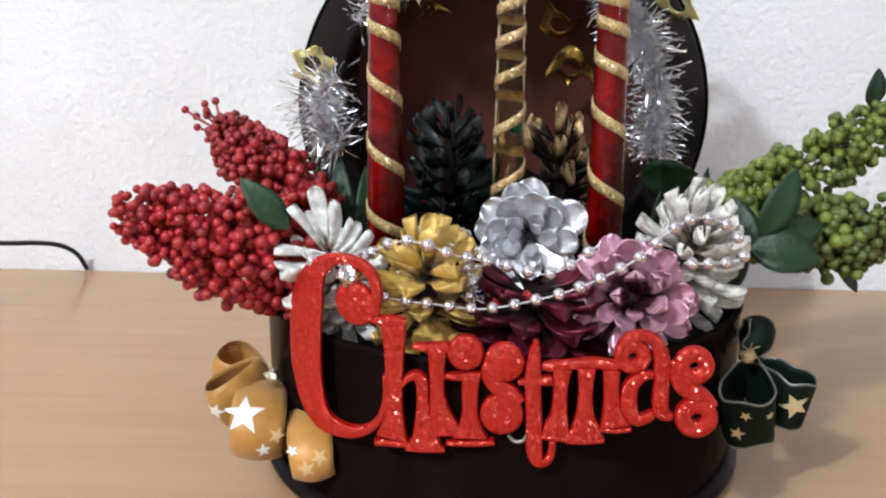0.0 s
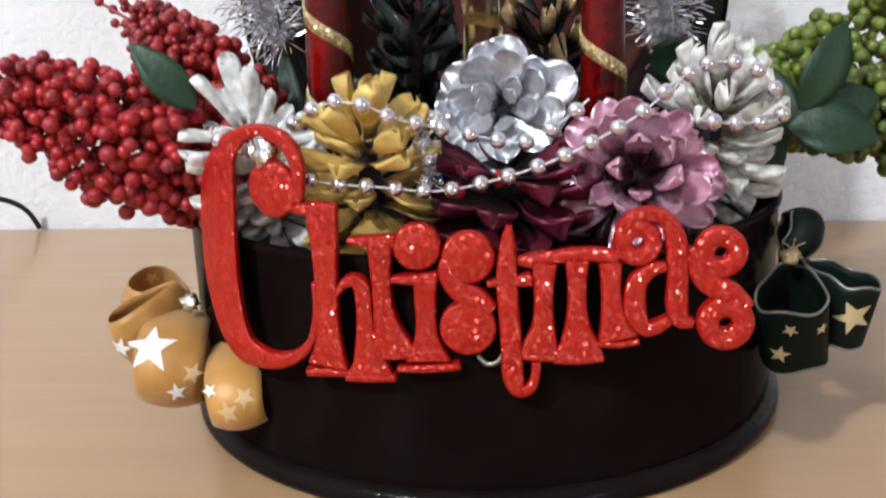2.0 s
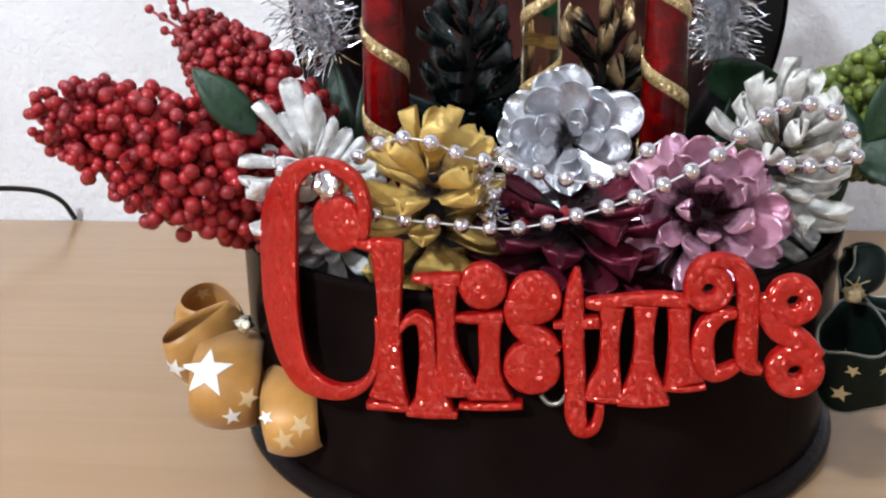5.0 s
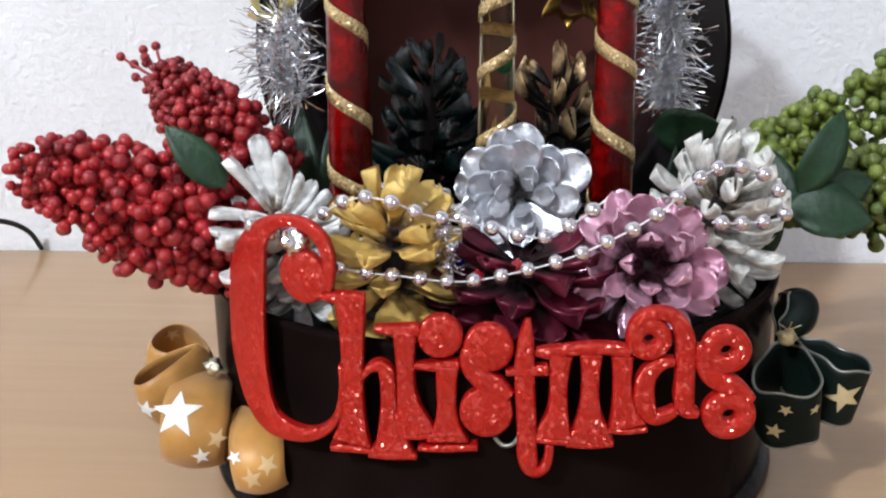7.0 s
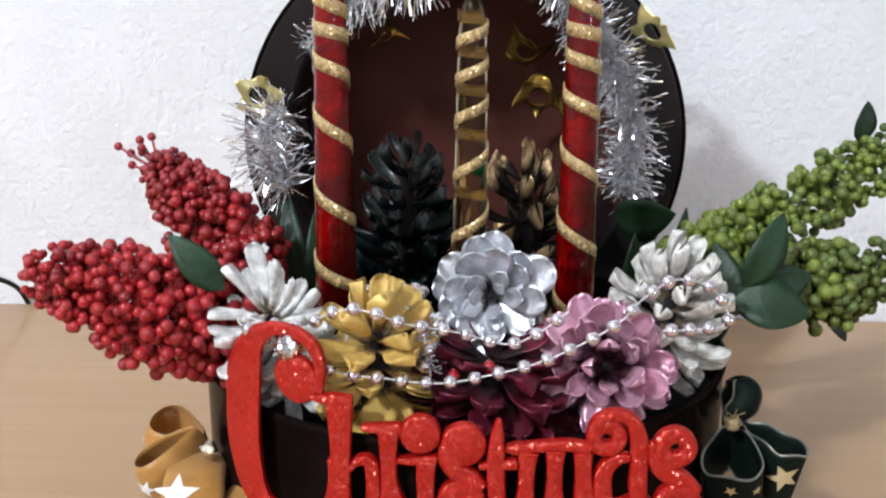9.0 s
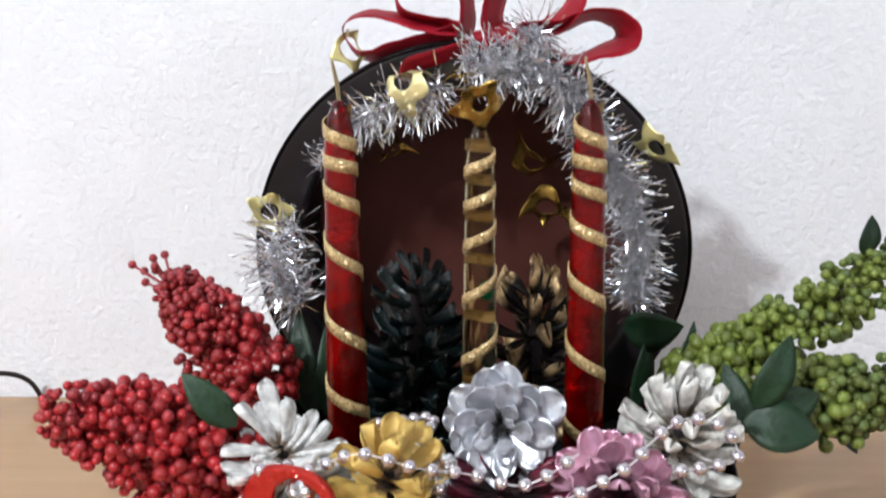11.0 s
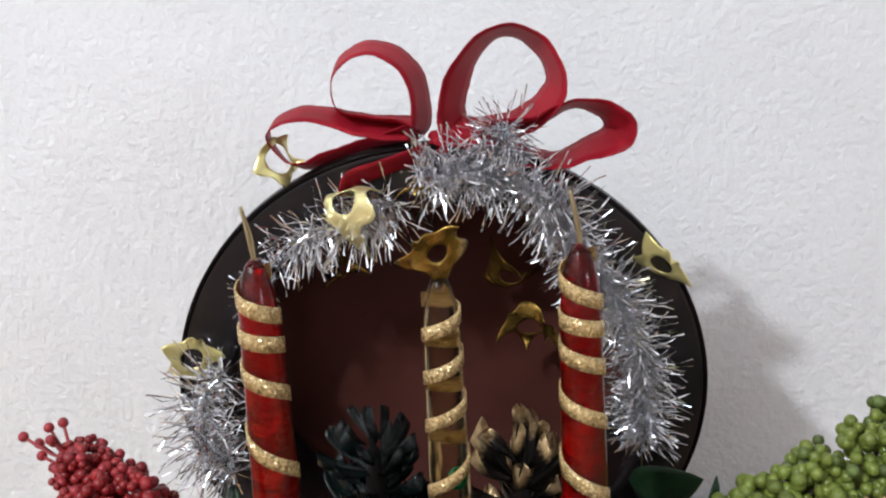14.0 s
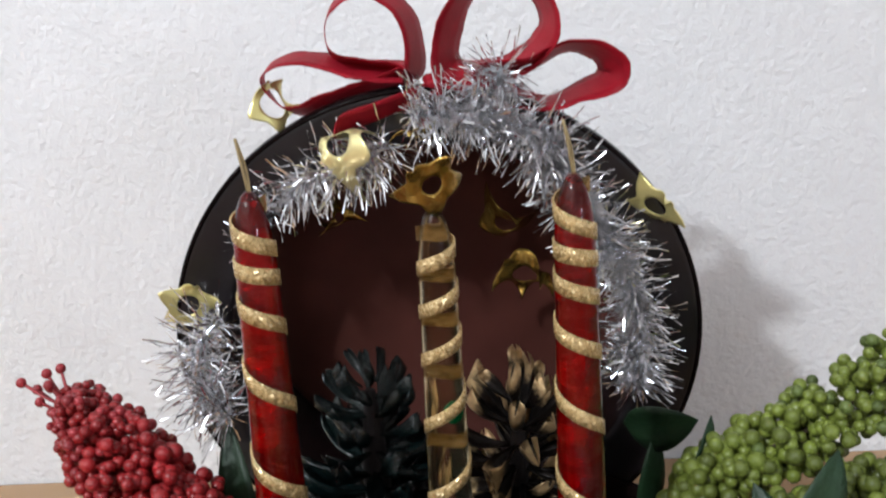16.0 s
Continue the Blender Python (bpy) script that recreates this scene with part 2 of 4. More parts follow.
def bare_or_shaded_foot(name, bare, start, end):
    """Spray paint that covers only the outer part of a cone scale: the foot keeps the dry brown wood, and on three
    cones it carries painted shade.
    """
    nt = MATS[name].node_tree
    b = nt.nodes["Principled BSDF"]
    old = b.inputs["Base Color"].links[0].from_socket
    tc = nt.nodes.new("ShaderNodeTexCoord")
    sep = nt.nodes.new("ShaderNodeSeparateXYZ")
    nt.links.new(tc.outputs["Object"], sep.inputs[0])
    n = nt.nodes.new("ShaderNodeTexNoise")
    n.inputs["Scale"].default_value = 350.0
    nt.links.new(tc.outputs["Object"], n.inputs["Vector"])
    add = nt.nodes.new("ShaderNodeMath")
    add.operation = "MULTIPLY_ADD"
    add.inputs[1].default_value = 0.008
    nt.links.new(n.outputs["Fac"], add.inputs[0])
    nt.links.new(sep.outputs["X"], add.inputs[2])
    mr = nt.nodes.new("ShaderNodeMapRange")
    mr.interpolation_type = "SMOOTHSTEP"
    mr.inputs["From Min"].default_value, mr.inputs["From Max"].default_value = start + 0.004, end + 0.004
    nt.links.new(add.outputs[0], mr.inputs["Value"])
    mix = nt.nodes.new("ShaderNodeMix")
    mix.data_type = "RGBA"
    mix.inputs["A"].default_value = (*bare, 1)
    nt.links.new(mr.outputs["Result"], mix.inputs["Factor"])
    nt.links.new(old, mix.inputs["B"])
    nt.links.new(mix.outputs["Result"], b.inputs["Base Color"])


bare_or_shaded_foot("white_cone", (0.24, 0.18, 0.13), 0.002, 0.007)
bare_or_shaded_foot("frosted_cone", (0.13, 0.095, 0.065), 0.006, 0.017)
bare_or_shaded_foot("bronze_cone", (0.012, 0.008, 0.007), 0.018, 0.024)
bare_or_shaded_foot("gold_cone", (0.10, 0.055, 0.025), 0.003, 0.010)
# silver, mauve, burgundy: shade of the hollows between scales put into the foot colour
bare_or_shaded_foot("silver_cone", (0.05, 0.048, 0.050), 0.004, 0.012)
bare_or_shaded_foot("mauve_cone", (0.045, 0.014, 0.020), 0.010, 0.019)
bare_or_shaded_foot("burgundy_cone", (0.018, 0.006, 0.007), 0.010, 0.020)


# ---------------------------------------------------------------- builders
def mesh_object(name, bm, mat, parent=None, label="", smooth=True):
    me = bpy.data.meshes.new(name)
    bm.normal_update()
    bm.to_mesh(me)
    bm.free()
    for mm in ([mat] if isinstance(mat, str) else mat):
        me.materials.append(MATS[mm])
    if smooth:
        me.shade_smooth()
    ob = new(name, me)
    if parent is not None:
        ob.parent = parent
        ob.matrix_parent_inverse = parent.matrix_basis.inverted()
    if label:
        tagged(ob, label)
    return ob


part = mesh_object


def empty(name, at, label, category, group="", kind=""):
    ob = new(name)
    ob.empty_display_size = 0.02
    ob.location = at
    ob.matrix_basis = Matrix.Translation(at)
    return tagged(ob, label, category, group, kind)


def box(bm, lo, hi, bevel=0.0):
    c = [(a + b) / 2 for a, b in zip(lo, hi)]
    s = [abs(b - a) for a, b in zip(lo, hi)]
    r = bmesh.ops.create_cube(bm, size=1.0, matrix=Matrix.LocRotScale(c, None, s))
    if bevel:
        es = list({e for v in r["verts"] for e in v.link_edges})
        bmesh.ops.bevel(bm, geom=es, offset=bevel, segments=2, affect="EDGES", profile=0.6)


def lathe(bm, profile, n=48, m=Matrix(), close=False):
    """Turn a profile of (radius, height) about the z axis of m."""
    rings = []
    for r, z in profile:
        if r < 1e-6:
            rings.append([bm.verts.new(m @ Vector((0, 0, z)))])
        else:
            rings.append([bm.verts.new(m @ Vector((r * math.cos(2 * math.pi * k / n), r * math.sin(2 * math.pi * k / n), z))) for k in range(n)])
    pairs = list(zip(rings, rings[1:])) + ([(rings[-1], rings[0])] if close else [])
    for a, b in pairs:
        for k in range(n):
            j = (k + 1) % n
            vs = [a[k % len(a)], a[j % len(a)], b[j % len(b)], b[k % len(b)]]
            vs = list(dict.fromkeys(vs))
            if len(vs) > 2:
                bm.faces.new(vs)


def spline(pts, n, closed=False):
    """Catmull-Rom through pts (tuples of any length), n steps a span."""
    P = [np.array(p, float) for p in pts]
    out = []
    spans = len(P) if closed else len(P) - 1
    for i in range(spans):
        if closed:
            a, b, c, d = (P[(i + k) % len(P)] for k in (-1, 0, 1, 2))
        else:
            a, b, c, d = P[max(i - 1, 0)], P[i], P[i + 1], P[min(i + 2, len(P) - 1)]
        for k in range(n):
            t = k / n
            out.append(0.5 * (2 * b + (c - a) * t + (2 * a - 5 * b + 4 * c - d) * t * t + (3 * b - a - 3 * c + d) * t ** 3))
    if not closed:
        out.append(P[-1])
    return out


def tube(bm, pts, radius, n=8, closed=False):
    """A round tube along points; radius a number or one per point."""
    V = [Vector(p[:3]) for p in pts]
    rad = radius if hasattr(radius, "__len__") else [radius] * len(V)
    up = Vector((0.13, 0.31, 0.94))
    rings = []
    for i, p in enumerate(V):
        a = V[i - 1] if i or closed else p
        b = V[(i + 1) % len(V)] if i + 1 < len(V) or closed else p
        d = (b - a).normalized()
        s = d.cross(up)
        if s.length < 1e-4:
            s = d.orthogonal()
        s.normalize()
        up = s.cross(d).normalized()
        rings.append([bm.verts.new(p + rad[i] * (math.cos(2 * math.pi * k / n) * s + math.sin(2 * math.pi * k / n) * up)) for k in range(n)])
    pairs = list(zip(rings, rings[1:])) + ([(rings[-1], rings[0])] if closed else [])
    for a, b in pairs:
        for k in range(n):
            bm.faces.new((a[k], a[(k + 1) % n], b[(k + 1) % n], b[k]))
    if not closed:
        bm.faces.new(rings[0][::-1])
        bm.faces.new(rings[-1])


def frame_to(z, at=(0, 0, 0), spin=0.0):
    """A pose at a place whose z axis points along z."""
    q = Vector(z).normalized().to_track_quat("Z", "Y")
    return Matrix.Translation(at) @ q.to_matrix().to_4x4() @ Matrix.Rotation(spin, 4, "Z")


# ---------------------------------------------------------------- the room
WALL_Y = 0.865
FLOOR_Z = -0.75
CEIL_Z = 2.40
X0, X1, Y0 = -2.9, 2.1, -3.3


def slab(name, lo, hi, mat, label, category):
    bm = bmesh.new()
    box(bm, lo, hi)
    return tagged(mesh_object(name, bm, mat, smooth=False), label, category, kind="structure")


slab("wall_north", (X0, WALL_Y, FLOOR_Z), (X1, WALL_Y + 0.12, CEIL_Z), "wall_paint", "white stucco wall with rough rolled paint", "wall")
slab("wall_south", (X0, Y0 - 0.12, FLOOR_Z), (X1, Y0, CEIL_Z), "far_wall_paint", "tan painted plaster wall of the room", "wall")
slab("wall_west", (X0 - 0.12, Y0 - 0.12, FLOOR_Z), (X0, WALL_Y + 0.12, CEIL_Z), "far_wall_paint", "tan painted plaster side wall", "wall")


def wall_east():
    """Side wall with one window opening."""
    w, h = 0.44, 0.60
    y0, y1, z0, z1 = WINDOW_AT.y - w / 2, WINDOW_AT.y + w / 2, WINDOW_AT.z - h / 2, WINDOW_AT.z + h / 2
    lo, hi = Y0 - 0.12, WALL_Y + 0.12
    bm = bmesh.new()
    box(bm, (X1, lo, FLOOR_Z), (X1 + 0.12, y0, CEIL_Z))
    box(bm, (X1, y1, FLOOR_Z), (X1 + 0.12, hi, CEIL_Z))
    box(bm, (X1, y0, FLOOR_Z), (X1 + 0.12, y1, z0))
    box(bm, (X1, y0, z1), (X1 + 0.12, y1, CEIL_Z))
    tagged(mesh_object("wall_east", bm, "far_wall_paint", smooth=False), "tan painted plaster side wall with a small window", "wall", kind="structure")
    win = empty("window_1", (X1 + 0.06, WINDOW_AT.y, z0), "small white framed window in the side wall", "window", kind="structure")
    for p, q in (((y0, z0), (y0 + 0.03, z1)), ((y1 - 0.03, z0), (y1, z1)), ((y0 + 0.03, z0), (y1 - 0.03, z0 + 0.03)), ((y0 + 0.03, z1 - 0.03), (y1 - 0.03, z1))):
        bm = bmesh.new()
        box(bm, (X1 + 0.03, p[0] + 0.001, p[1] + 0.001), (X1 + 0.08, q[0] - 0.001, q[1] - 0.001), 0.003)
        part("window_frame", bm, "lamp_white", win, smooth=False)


wall_east()
slab("floor", (X0, Y0, FLOOR_Z - 0.1), (X1, WALL_Y, FLOOR_Z), "floor_tile", "brown tiled floor of the room", "floor")
slab("ceiling", (X0, Y0, CEIL_Z), (X1, WALL_Y, CEIL_Z + 0.1), "ceiling_paint", "white painted ceiling of the room", "ceiling")


def ceiling_lamp():
    lamp = empty("pendant_lamp", (LAMP_AT.x, LAMP_AT.y, CEIL_Z), "white pendant lamp with a bare bulb on the ceiling", "lamp")
    bm = bmesh.new()
    lathe(bm, [(0, CEIL_Z - 0.001), (0.05, CEIL_Z - 0.001), (0.05, CEIL_Z - 0.02), (0.012, CEIL_Z - 0.035), (0, CEIL_Z - 0.035)], 24, Matrix.Translation((LAMP_AT.x, LAMP_AT.y, 0)))
    part("rose", bm, "lamp_white", lamp)
    bm = bmesh.new()
    tube(bm, [(LAMP_AT.x, LAMP_AT.y, CEIL_Z - 0.03), (LAMP_AT.x, LAMP_AT.y, LAMP_AT.z + 0.12)], 0.004)
    part("cord", bm, "lamp_white", lamp)
    bm = bmesh.new()
    lathe(bm, [(0, 0.13), (0.022, 0.13), (0.024, 0.105), (0, 0.105)], 16, Matrix.Translation(LAMP_AT))
    part("socket", bm, "lamp_white", lamp)


ceiling_lamp()


def table():
    t = empty("table", (0.2, 0.5, FLOOR_Z), "beech laminate table pushed against the wall", "table")
    bm = bmesh.new()
    box(bm, (-0.85, 0.02, -0.028), (1.15, WALL_Y - 0.001, 0.0), 0.002)
    part("tabletop", bm, "table_laminate", t, smooth=False)
    for x in (-0.80, 1.08):
        for y in (0.06, 0.80):
            bm = bmesh.new()
            box(bm, (x, y, FLOOR_Z), (x + 0.045, y + 0.045, -0.028), 0.003)
            part("leg", bm, "steel", t, smooth=False)


table()

# ---------------------------------------------------------------- box and lid
BOX = Vector((0.0637, 0.5525, 0.0))
R_BOX, H_BOX = 0.1322, 0.095


def round_box():
    t = empty("round_box", BOX, "dark brown lacquered round tin box standing on the table", "box")
    m = Matrix.Translation(BOX)
    bm = bmesh.new()
    r = R_BOX
    lathe(bm, [(0, 0.004), (r - 0.004, 0.004), (r - 0.001, 0.007), (r, 0.012), (r, H_BOX - 0.004), (r + 0.0012, H_BOX - 0.002), (r + 0.0012, H_BOX), (r - 0.0012, H_BOX + 0.0008),
               (r - 0.0025, H_BOX - 0.001), (r - 0.0025, 0.008), (0, 0.008)], 128, m)
    part("body", bm, "brown_lacquer", t)
    bm = bmesh.new()
    lathe(bm, [(r - 0.004, 0.0), (r + 0.0015, 0.0), (r + 0.0033, 0.0008), (r + 0.0044, 0.0026), (r + 0.0045, 0.0046), (r + 0.0036, 0.0068), (r + 0.0018, 0.0084), (r + 0.0002, 0.0092), (r - 0.004, 0.0094)], 128, m, close=True)
    part("base_bead", bm, "rim_lacquer", t)
    bm = bmesh.new()
    rng = random.Random(4)
    lathe(bm, [(0, 0.080), (0.04, 0.081), (0.09, 0.078), (r - 0.004, 0.072), (r - 0.004, 0.012), (0, 0.012)], 96, m)
    for v in bm.verts:
        if v.co.z > 0.05:
            v.co.z += rng.uniform(-0.004, 0.003)
    tagged(mesh_object("foam_filling", bm, "foam"), "dark floral foam filling the round box", "foam")
    # bent wire end under the sign
    bm = bmesh.new()
    tube(bm, spline([(0.070, 0.4185, 0.062), (0.073, 0.4170, 0.0595), (0.077, 0.4168, 0.0605), (0.080, 0.4180, 0.066)], 6), 0.0009, 6)
    tagged(mesh_object("wire_clip", bm, "wire_edge"), "bent grey wire end behind the sign", "wire")


round_box()

LID = Vector((0.0593, 0.645, 0.1773))
R_LID, LEAN_LID = 0.1316, 0.150


def lid():
    t = empty("box_lid", LID, "dark round lid standing upright behind the box", "lid")
    m = Matrix.Translation(LID) @ Matrix.Rotation(LEAN_LID + radians(90), 4, "X")
    r = R_LID
    deep, hole = 0.056, 0.027
    bm = bmesh.new()
    lathe(bm, [(r - hole - 0.0020, -deep), (r - hole - 0.0014, -0.004), (r - hole, 0.0002), (r - hole + 0.003, 0.0008), (r - 0.004, 0.0016), (r - 0.0012, 0.0014), (r, -0.001), (r, -0.005), (r - 0.0012, -0.0085),
               (r - 0.006, -0.0090), (r - hole + 0.004, -0.010), (r - hole + 0.001, -0.014), (r - hole, -deep - 0.003), (0, -deep - 0.003), (0, -deep - 0.0022), (r - hole - 0.002, -deep - 0.0022)], 128, m, close=False)
    part("rim", bm, "lid_lacquer", t)
    bm = bmesh.new()
    tube(bm, [m @ Vector(((r - 0.0012) * math.cos(2 * math.pi * k / 96), (r - 0.0012) * math.sin(2 * math.pi * k / 96), 0.0012)) for k in range(96)], 0.0012, 8, closed=True)
    part("rolled_edge", bm, "rim_lacquer", t)
    bm = bmesh.new()
    lathe(bm, [(0, -deep + 0.0004), (0.05, -deep + 0.0006), (r - hole - 0.006, -deep), (r - hole - 0.0024, -deep + 0.003), (r - hole - 0.0024, -deep - 0.0014), (0, -deep - 0.0014)], 96, m)
    part("inner_panel", bm, "lid_inside", t)


lid()


# ---------------------------------------------------------------- sign
SIGN = Vector((0.0740, 0.4195, 0.0833))


def sign_front(x):
    """The sign's front face is flat in the middle and bends back with the box towards the first letter."""
    return 0.4150 + 7.5 * max(0.0, 0.035 - x) ** 2


def foam_stroke(bm, pts, thick):
    """A puffy ribbon of foam along (x, z, half width) in millimetres, back at y = 0, front towards -y."""
    P = spline(pts, 6)
    rows = []
    for i, p in enumerate(P):
        a, b = P[max(i - 1, 0)], P[min(i + 1, len(P) - 1)]
        d = (b - a)[:2]
        d = d / (np.linalg.norm(d) + 1e-9)
        nx, nz = -d[1], d[0]
        w = max(p[2], 0.5)
        bev = min(1.1, w * 0.6)
        row = []
        for u, h in ((-w, 0.0), (-w, thick - bev), (-w + bev * 0.35, thick - bev * 0.3), (-w + bev, thick), (w - bev, thick), (w - bev * 0.35, thick - bev * 0.3), (w, thick - bev), (w, 0.0)):
            x = SIGN.x + (p[0] + nx * u) / 1000
            row.append(bm.verts.new((x, sign_front(x) + (4.5 - h) / 1000, SIGN.z + (p[1] + nz * u) / 1000)))
        rows.append(row)
    for a, b in zip(rows, rows[1:]):
        for k in range(7):
            bm.faces.new((a[k], a[k + 1], b[k + 1], b[k]))
    bm.faces.new(rows[0])
    bm.faces.new(rows[-1][::-1])


def foam_disc(bm, c, r, hole, thick):
    """A round foam button, with a hole if hole is not 0."""
    m = Matrix.Translation((SIGN.x + c[0] / 1000, SIGN.y, SIGN.z + c[1] / 1000)) @ Matrix.Rotation(radians(90), 4, "X") @ Matrix.Scale(0.001, 4)
    prof = [(r, 0), (r, thick - 1.1), (r - 0.4, thick - 0.35), (r - 1.2, thick)]
    prof += [(hole + 0.8, thick), (hole, thick - 0.8), (hole, 0)] if hole else [(0, thick + 0.15)]
    old = set(bm.verts)
    lathe(bm, prof, 28, m)
    for v in bm.verts:
        if v not in old:
            v.co.y += sign_front(v.co.x) + 0.0045 - SIGN.y


def stroke(*pts):
    return lambda bm, thick: foam_stroke(bm, pts, thick)


def disc(x, z, r, hole):
    return lambda bm, thick: foam_disc(bm, (x, z), r, hole, thick)


sign = empty("christmas_sign", SIGN + Vector((0, 0, -0.035)), "red glitter foam sign reading Christmas on the front of the box", "sign")


def letter(*pieces):
    bm = bmesh.new()
    for k, piece in enumerate(pieces):
        piece(bm, 4.5 + 0.025 * k)
    bmesh.ops.recalc_face_normals(bm, faces=bm.faces)
    part("letter", bm, "red_glitter", sign)


# C, h, r, i, s, t, m, a, s: millimetres from the sign's middle, with the stroke's half width
letter(
    disc(-73.0, 36.0, 9.9, 0.0),
    stroke((-63.9, 32.0, 2.0), (-62.7, 38.9, 2.3), (-62.9, 45.2, 2.5), (-65.5, 50.9, 2.7), (-70.4, 54.5, 2.4), (-77.2, 55.7, 2.0), (-84.6, 53.6, 2.8), (-91.8, 48.1, 4.6), (-96.1, 40.5, 7.0), (-98.9, 30.5, 8.8), (-100.3, 20.1, 9.2), (-100.9, 9.7, 9.2), (-101.0, -0.8, 9.2), (-99.8, -10.1, 8.6), (-97.2, -19.5, 7.9), (-92.0, -25.6, 6.6), (-84.3, -27.6, 4.2), (-75.1, -26.8, 2.7), (-68.0, -23.6, 1.9), (-63.0, -18.4, 1.5), (-60.2, -11.5, 1.4), (-59.1, -3.4, 1.2), (-59.4, 4.3, 1.0)),
)
letter(
    stroke((-67.0, 30.1, 0.9), (-62.2, 29.9, 2.1), (-54.2, 30.2, 2.4), (-49.6, 30.5, 1.6)),
    stroke((-55.3, 29.9, 5.7), (-55.0, 24.4, 5.3), (-54.9, 17.9, 4.8), (-55.0, 8.4, 4.2), (-55.1, -1.2, 3.9), (-55.4, -10.1, 4.3), (-55.7, -19.0, 5.4), (-56.3, -25.6, 7.5)),
    stroke((-64.6, -29.0, 1.3), (-56.7, -27.9, 1.5), (-48.6, -27.6, 1.2)),
    stroke((-51.4, 1.0, 0.9), (-48.8, 4.4, 1.6), (-45.1, 5.8, 2.3), (-42.6, 3.5, 2.9), (-42.0, -2.6, 2.8), (-42.0, -10.3, 3.0), (-41.9, -18.2, 4.2), (-41.1, -24.2, 6.4), (-41.2, -28.7, 8.9)),
    stroke((-49.9, -29.1, 1.2), (-41.3, -29.1, 1.4), (-32.2, -28.9, 1.2)),
)
letter(
    stroke((-46.4, 19.9, 0.8), (-41.8, 19.5, 1.7), (-34.5, 19.6, 2.2), (-30.5, 19.6, 2.2)),
    stroke((-35.6, 18.9, 4.4), (-35.8, 12.6, 3.7), (-35.7, 5.0, 3.3), (-35.5, -2.6, 3.4), (-34.6, -10.3, 4.7), (-33.5, -17.2, 7.2), (-33.1, -20.1, 8.4)),
    stroke((-41.6, -21.0, 1.0), (-33.3, -20.9, 1.4), (-24.1, -20.1, 1.2)),
    disc(-23.2, 17.6, 8.0, 0.0),
)
letter(
    stroke((-32.3, 6.3, 1.1), (-25.1, 6.3, 1.9), (-16.6, 7.3, 1.9)),
    stroke((-20.8, 6.4, 4.0), (-21.1, -0.7, 3.7), (-21.1, -9.4, 3.5), (-21.0, -16.2, 4.8), (-20.9, -22.5, 7.9)),
    stroke((-31.5, -25.5, 1.0), (-21.0, -25.4, 1.4), (-10.0, -24.4, 1.4)),
)
letter(
    disc(-6.3, 13.7, 8.9, 0.0),
    stroke((-13.8, 13.3, 1.8), (-13.6, 8.3, 2.9), (-9.8, 3.0, 3.8), (-3.4, -1.2, 4.1), (1.4, -4.7, 2.3)),
    disc(-7.0, -10.7, 9.6, 0.0),
)
letter(
    stroke((7.4, 24.2, 0.9), (7.0, 20.4, 2.1), (6.6, 14.9, 3.0), (6.4, 7.5, 3.6), (6.6, -0.9, 3.6), (7.2, -10.4, 3.6), (7.6, -20.1, 3.6), (7.8, -26.9, 3.7), (9.0, -31.9, 3.2), (11.4, -33.4, 2.4), (14.2, -31.8, 1.9), (15.5, -27.9, 1.6), (15.7, -23.0, 1.6)),
    stroke((-0.1, 4.8, 1.1), (6.4, 5.3, 1.9), (14.9, 6.1, 2.2)),
)
letter(
    stroke((10.1, 12.5, 1.3), (15.0, 12.4, 2.4), (20.6, 13.3, 2.0), (27.6, 14.1, 2.2), (34.6, 14.4, 2.2), (42.9, 13.4, 2.3)),
    stroke((18.9, 11.6, 4.2), (18.5, 4.6, 3.4), (18.4, -2.8, 3.2), (18.2, -10.4, 3.9), (17.4, -16.6, 5.8), (17.2, -20.0, 6.9)),
    stroke((11.0, -20.8, 1.0), (17.7, -21.2, 1.4), (24.8, -21.2, 1.2)),
    stroke((29.4, 12.3, 4.0), (29.4, 4.6, 3.2), (29.4, -2.9, 3.2), (29.6, -10.4, 4.3), (30.0, -17.1, 6.8), (30.0, -21.2, 8.6)),
    stroke((21.5, -22.2, 1.0), (29.8, -22.2, 1.4), (38.2, -21.2, 1.2)),
    stroke((40.1, 11.8, 3.8), (40.4, 4.5, 3.3), (40.8, -3.0, 3.5), (41.6, -9.5, 4.7), (42.7, -14.7, 6.7)),
    stroke((35.9, -16.2, 1.0), (42.8, -16.4, 1.1), (49.8, -15.2, 1.1)),
)
letter(
    disc(48.8, 18.5, 7.9, 1.8),
    stroke((43.2, 16.3, 1.7), (43.9, 22.2, 2.3), (47.3, 26.4, 2.5), (52.8, 27.7, 2.3), (57.8, 25.5, 2.7), (60.8, 19.6, 3.4), (61.6, 11.6, 3.4), (61.8, 3.4, 3.4), (61.8, -3.1, 3.6), (63.2, -7.7, 3.0), (67.1, -9.2, 1.5)),
    stroke((58.0, 10.2, 1.5), (53.3, 9.3, 2.4), (49.1, 5.1, 3.2), (48.0, -1.1, 3.7), (48.8, -7.3, 3.7), (51.8, -11.1, 2.6), (55.8, -10.3, 2.3), (59.6, -7.7, 1.7)),
)
letter(
    disc(75.1, 14.9, 8.5, 2.0),
    stroke((66.3, 16.5, 1.3), (66.8, 11.2, 2.4), (70.8, 5.3, 3.6), (78.6, 1.1, 3.7), (85.1, -3.5, 1.9)),
    disc(77.5, -9.0, 9.3, 2.1),
)


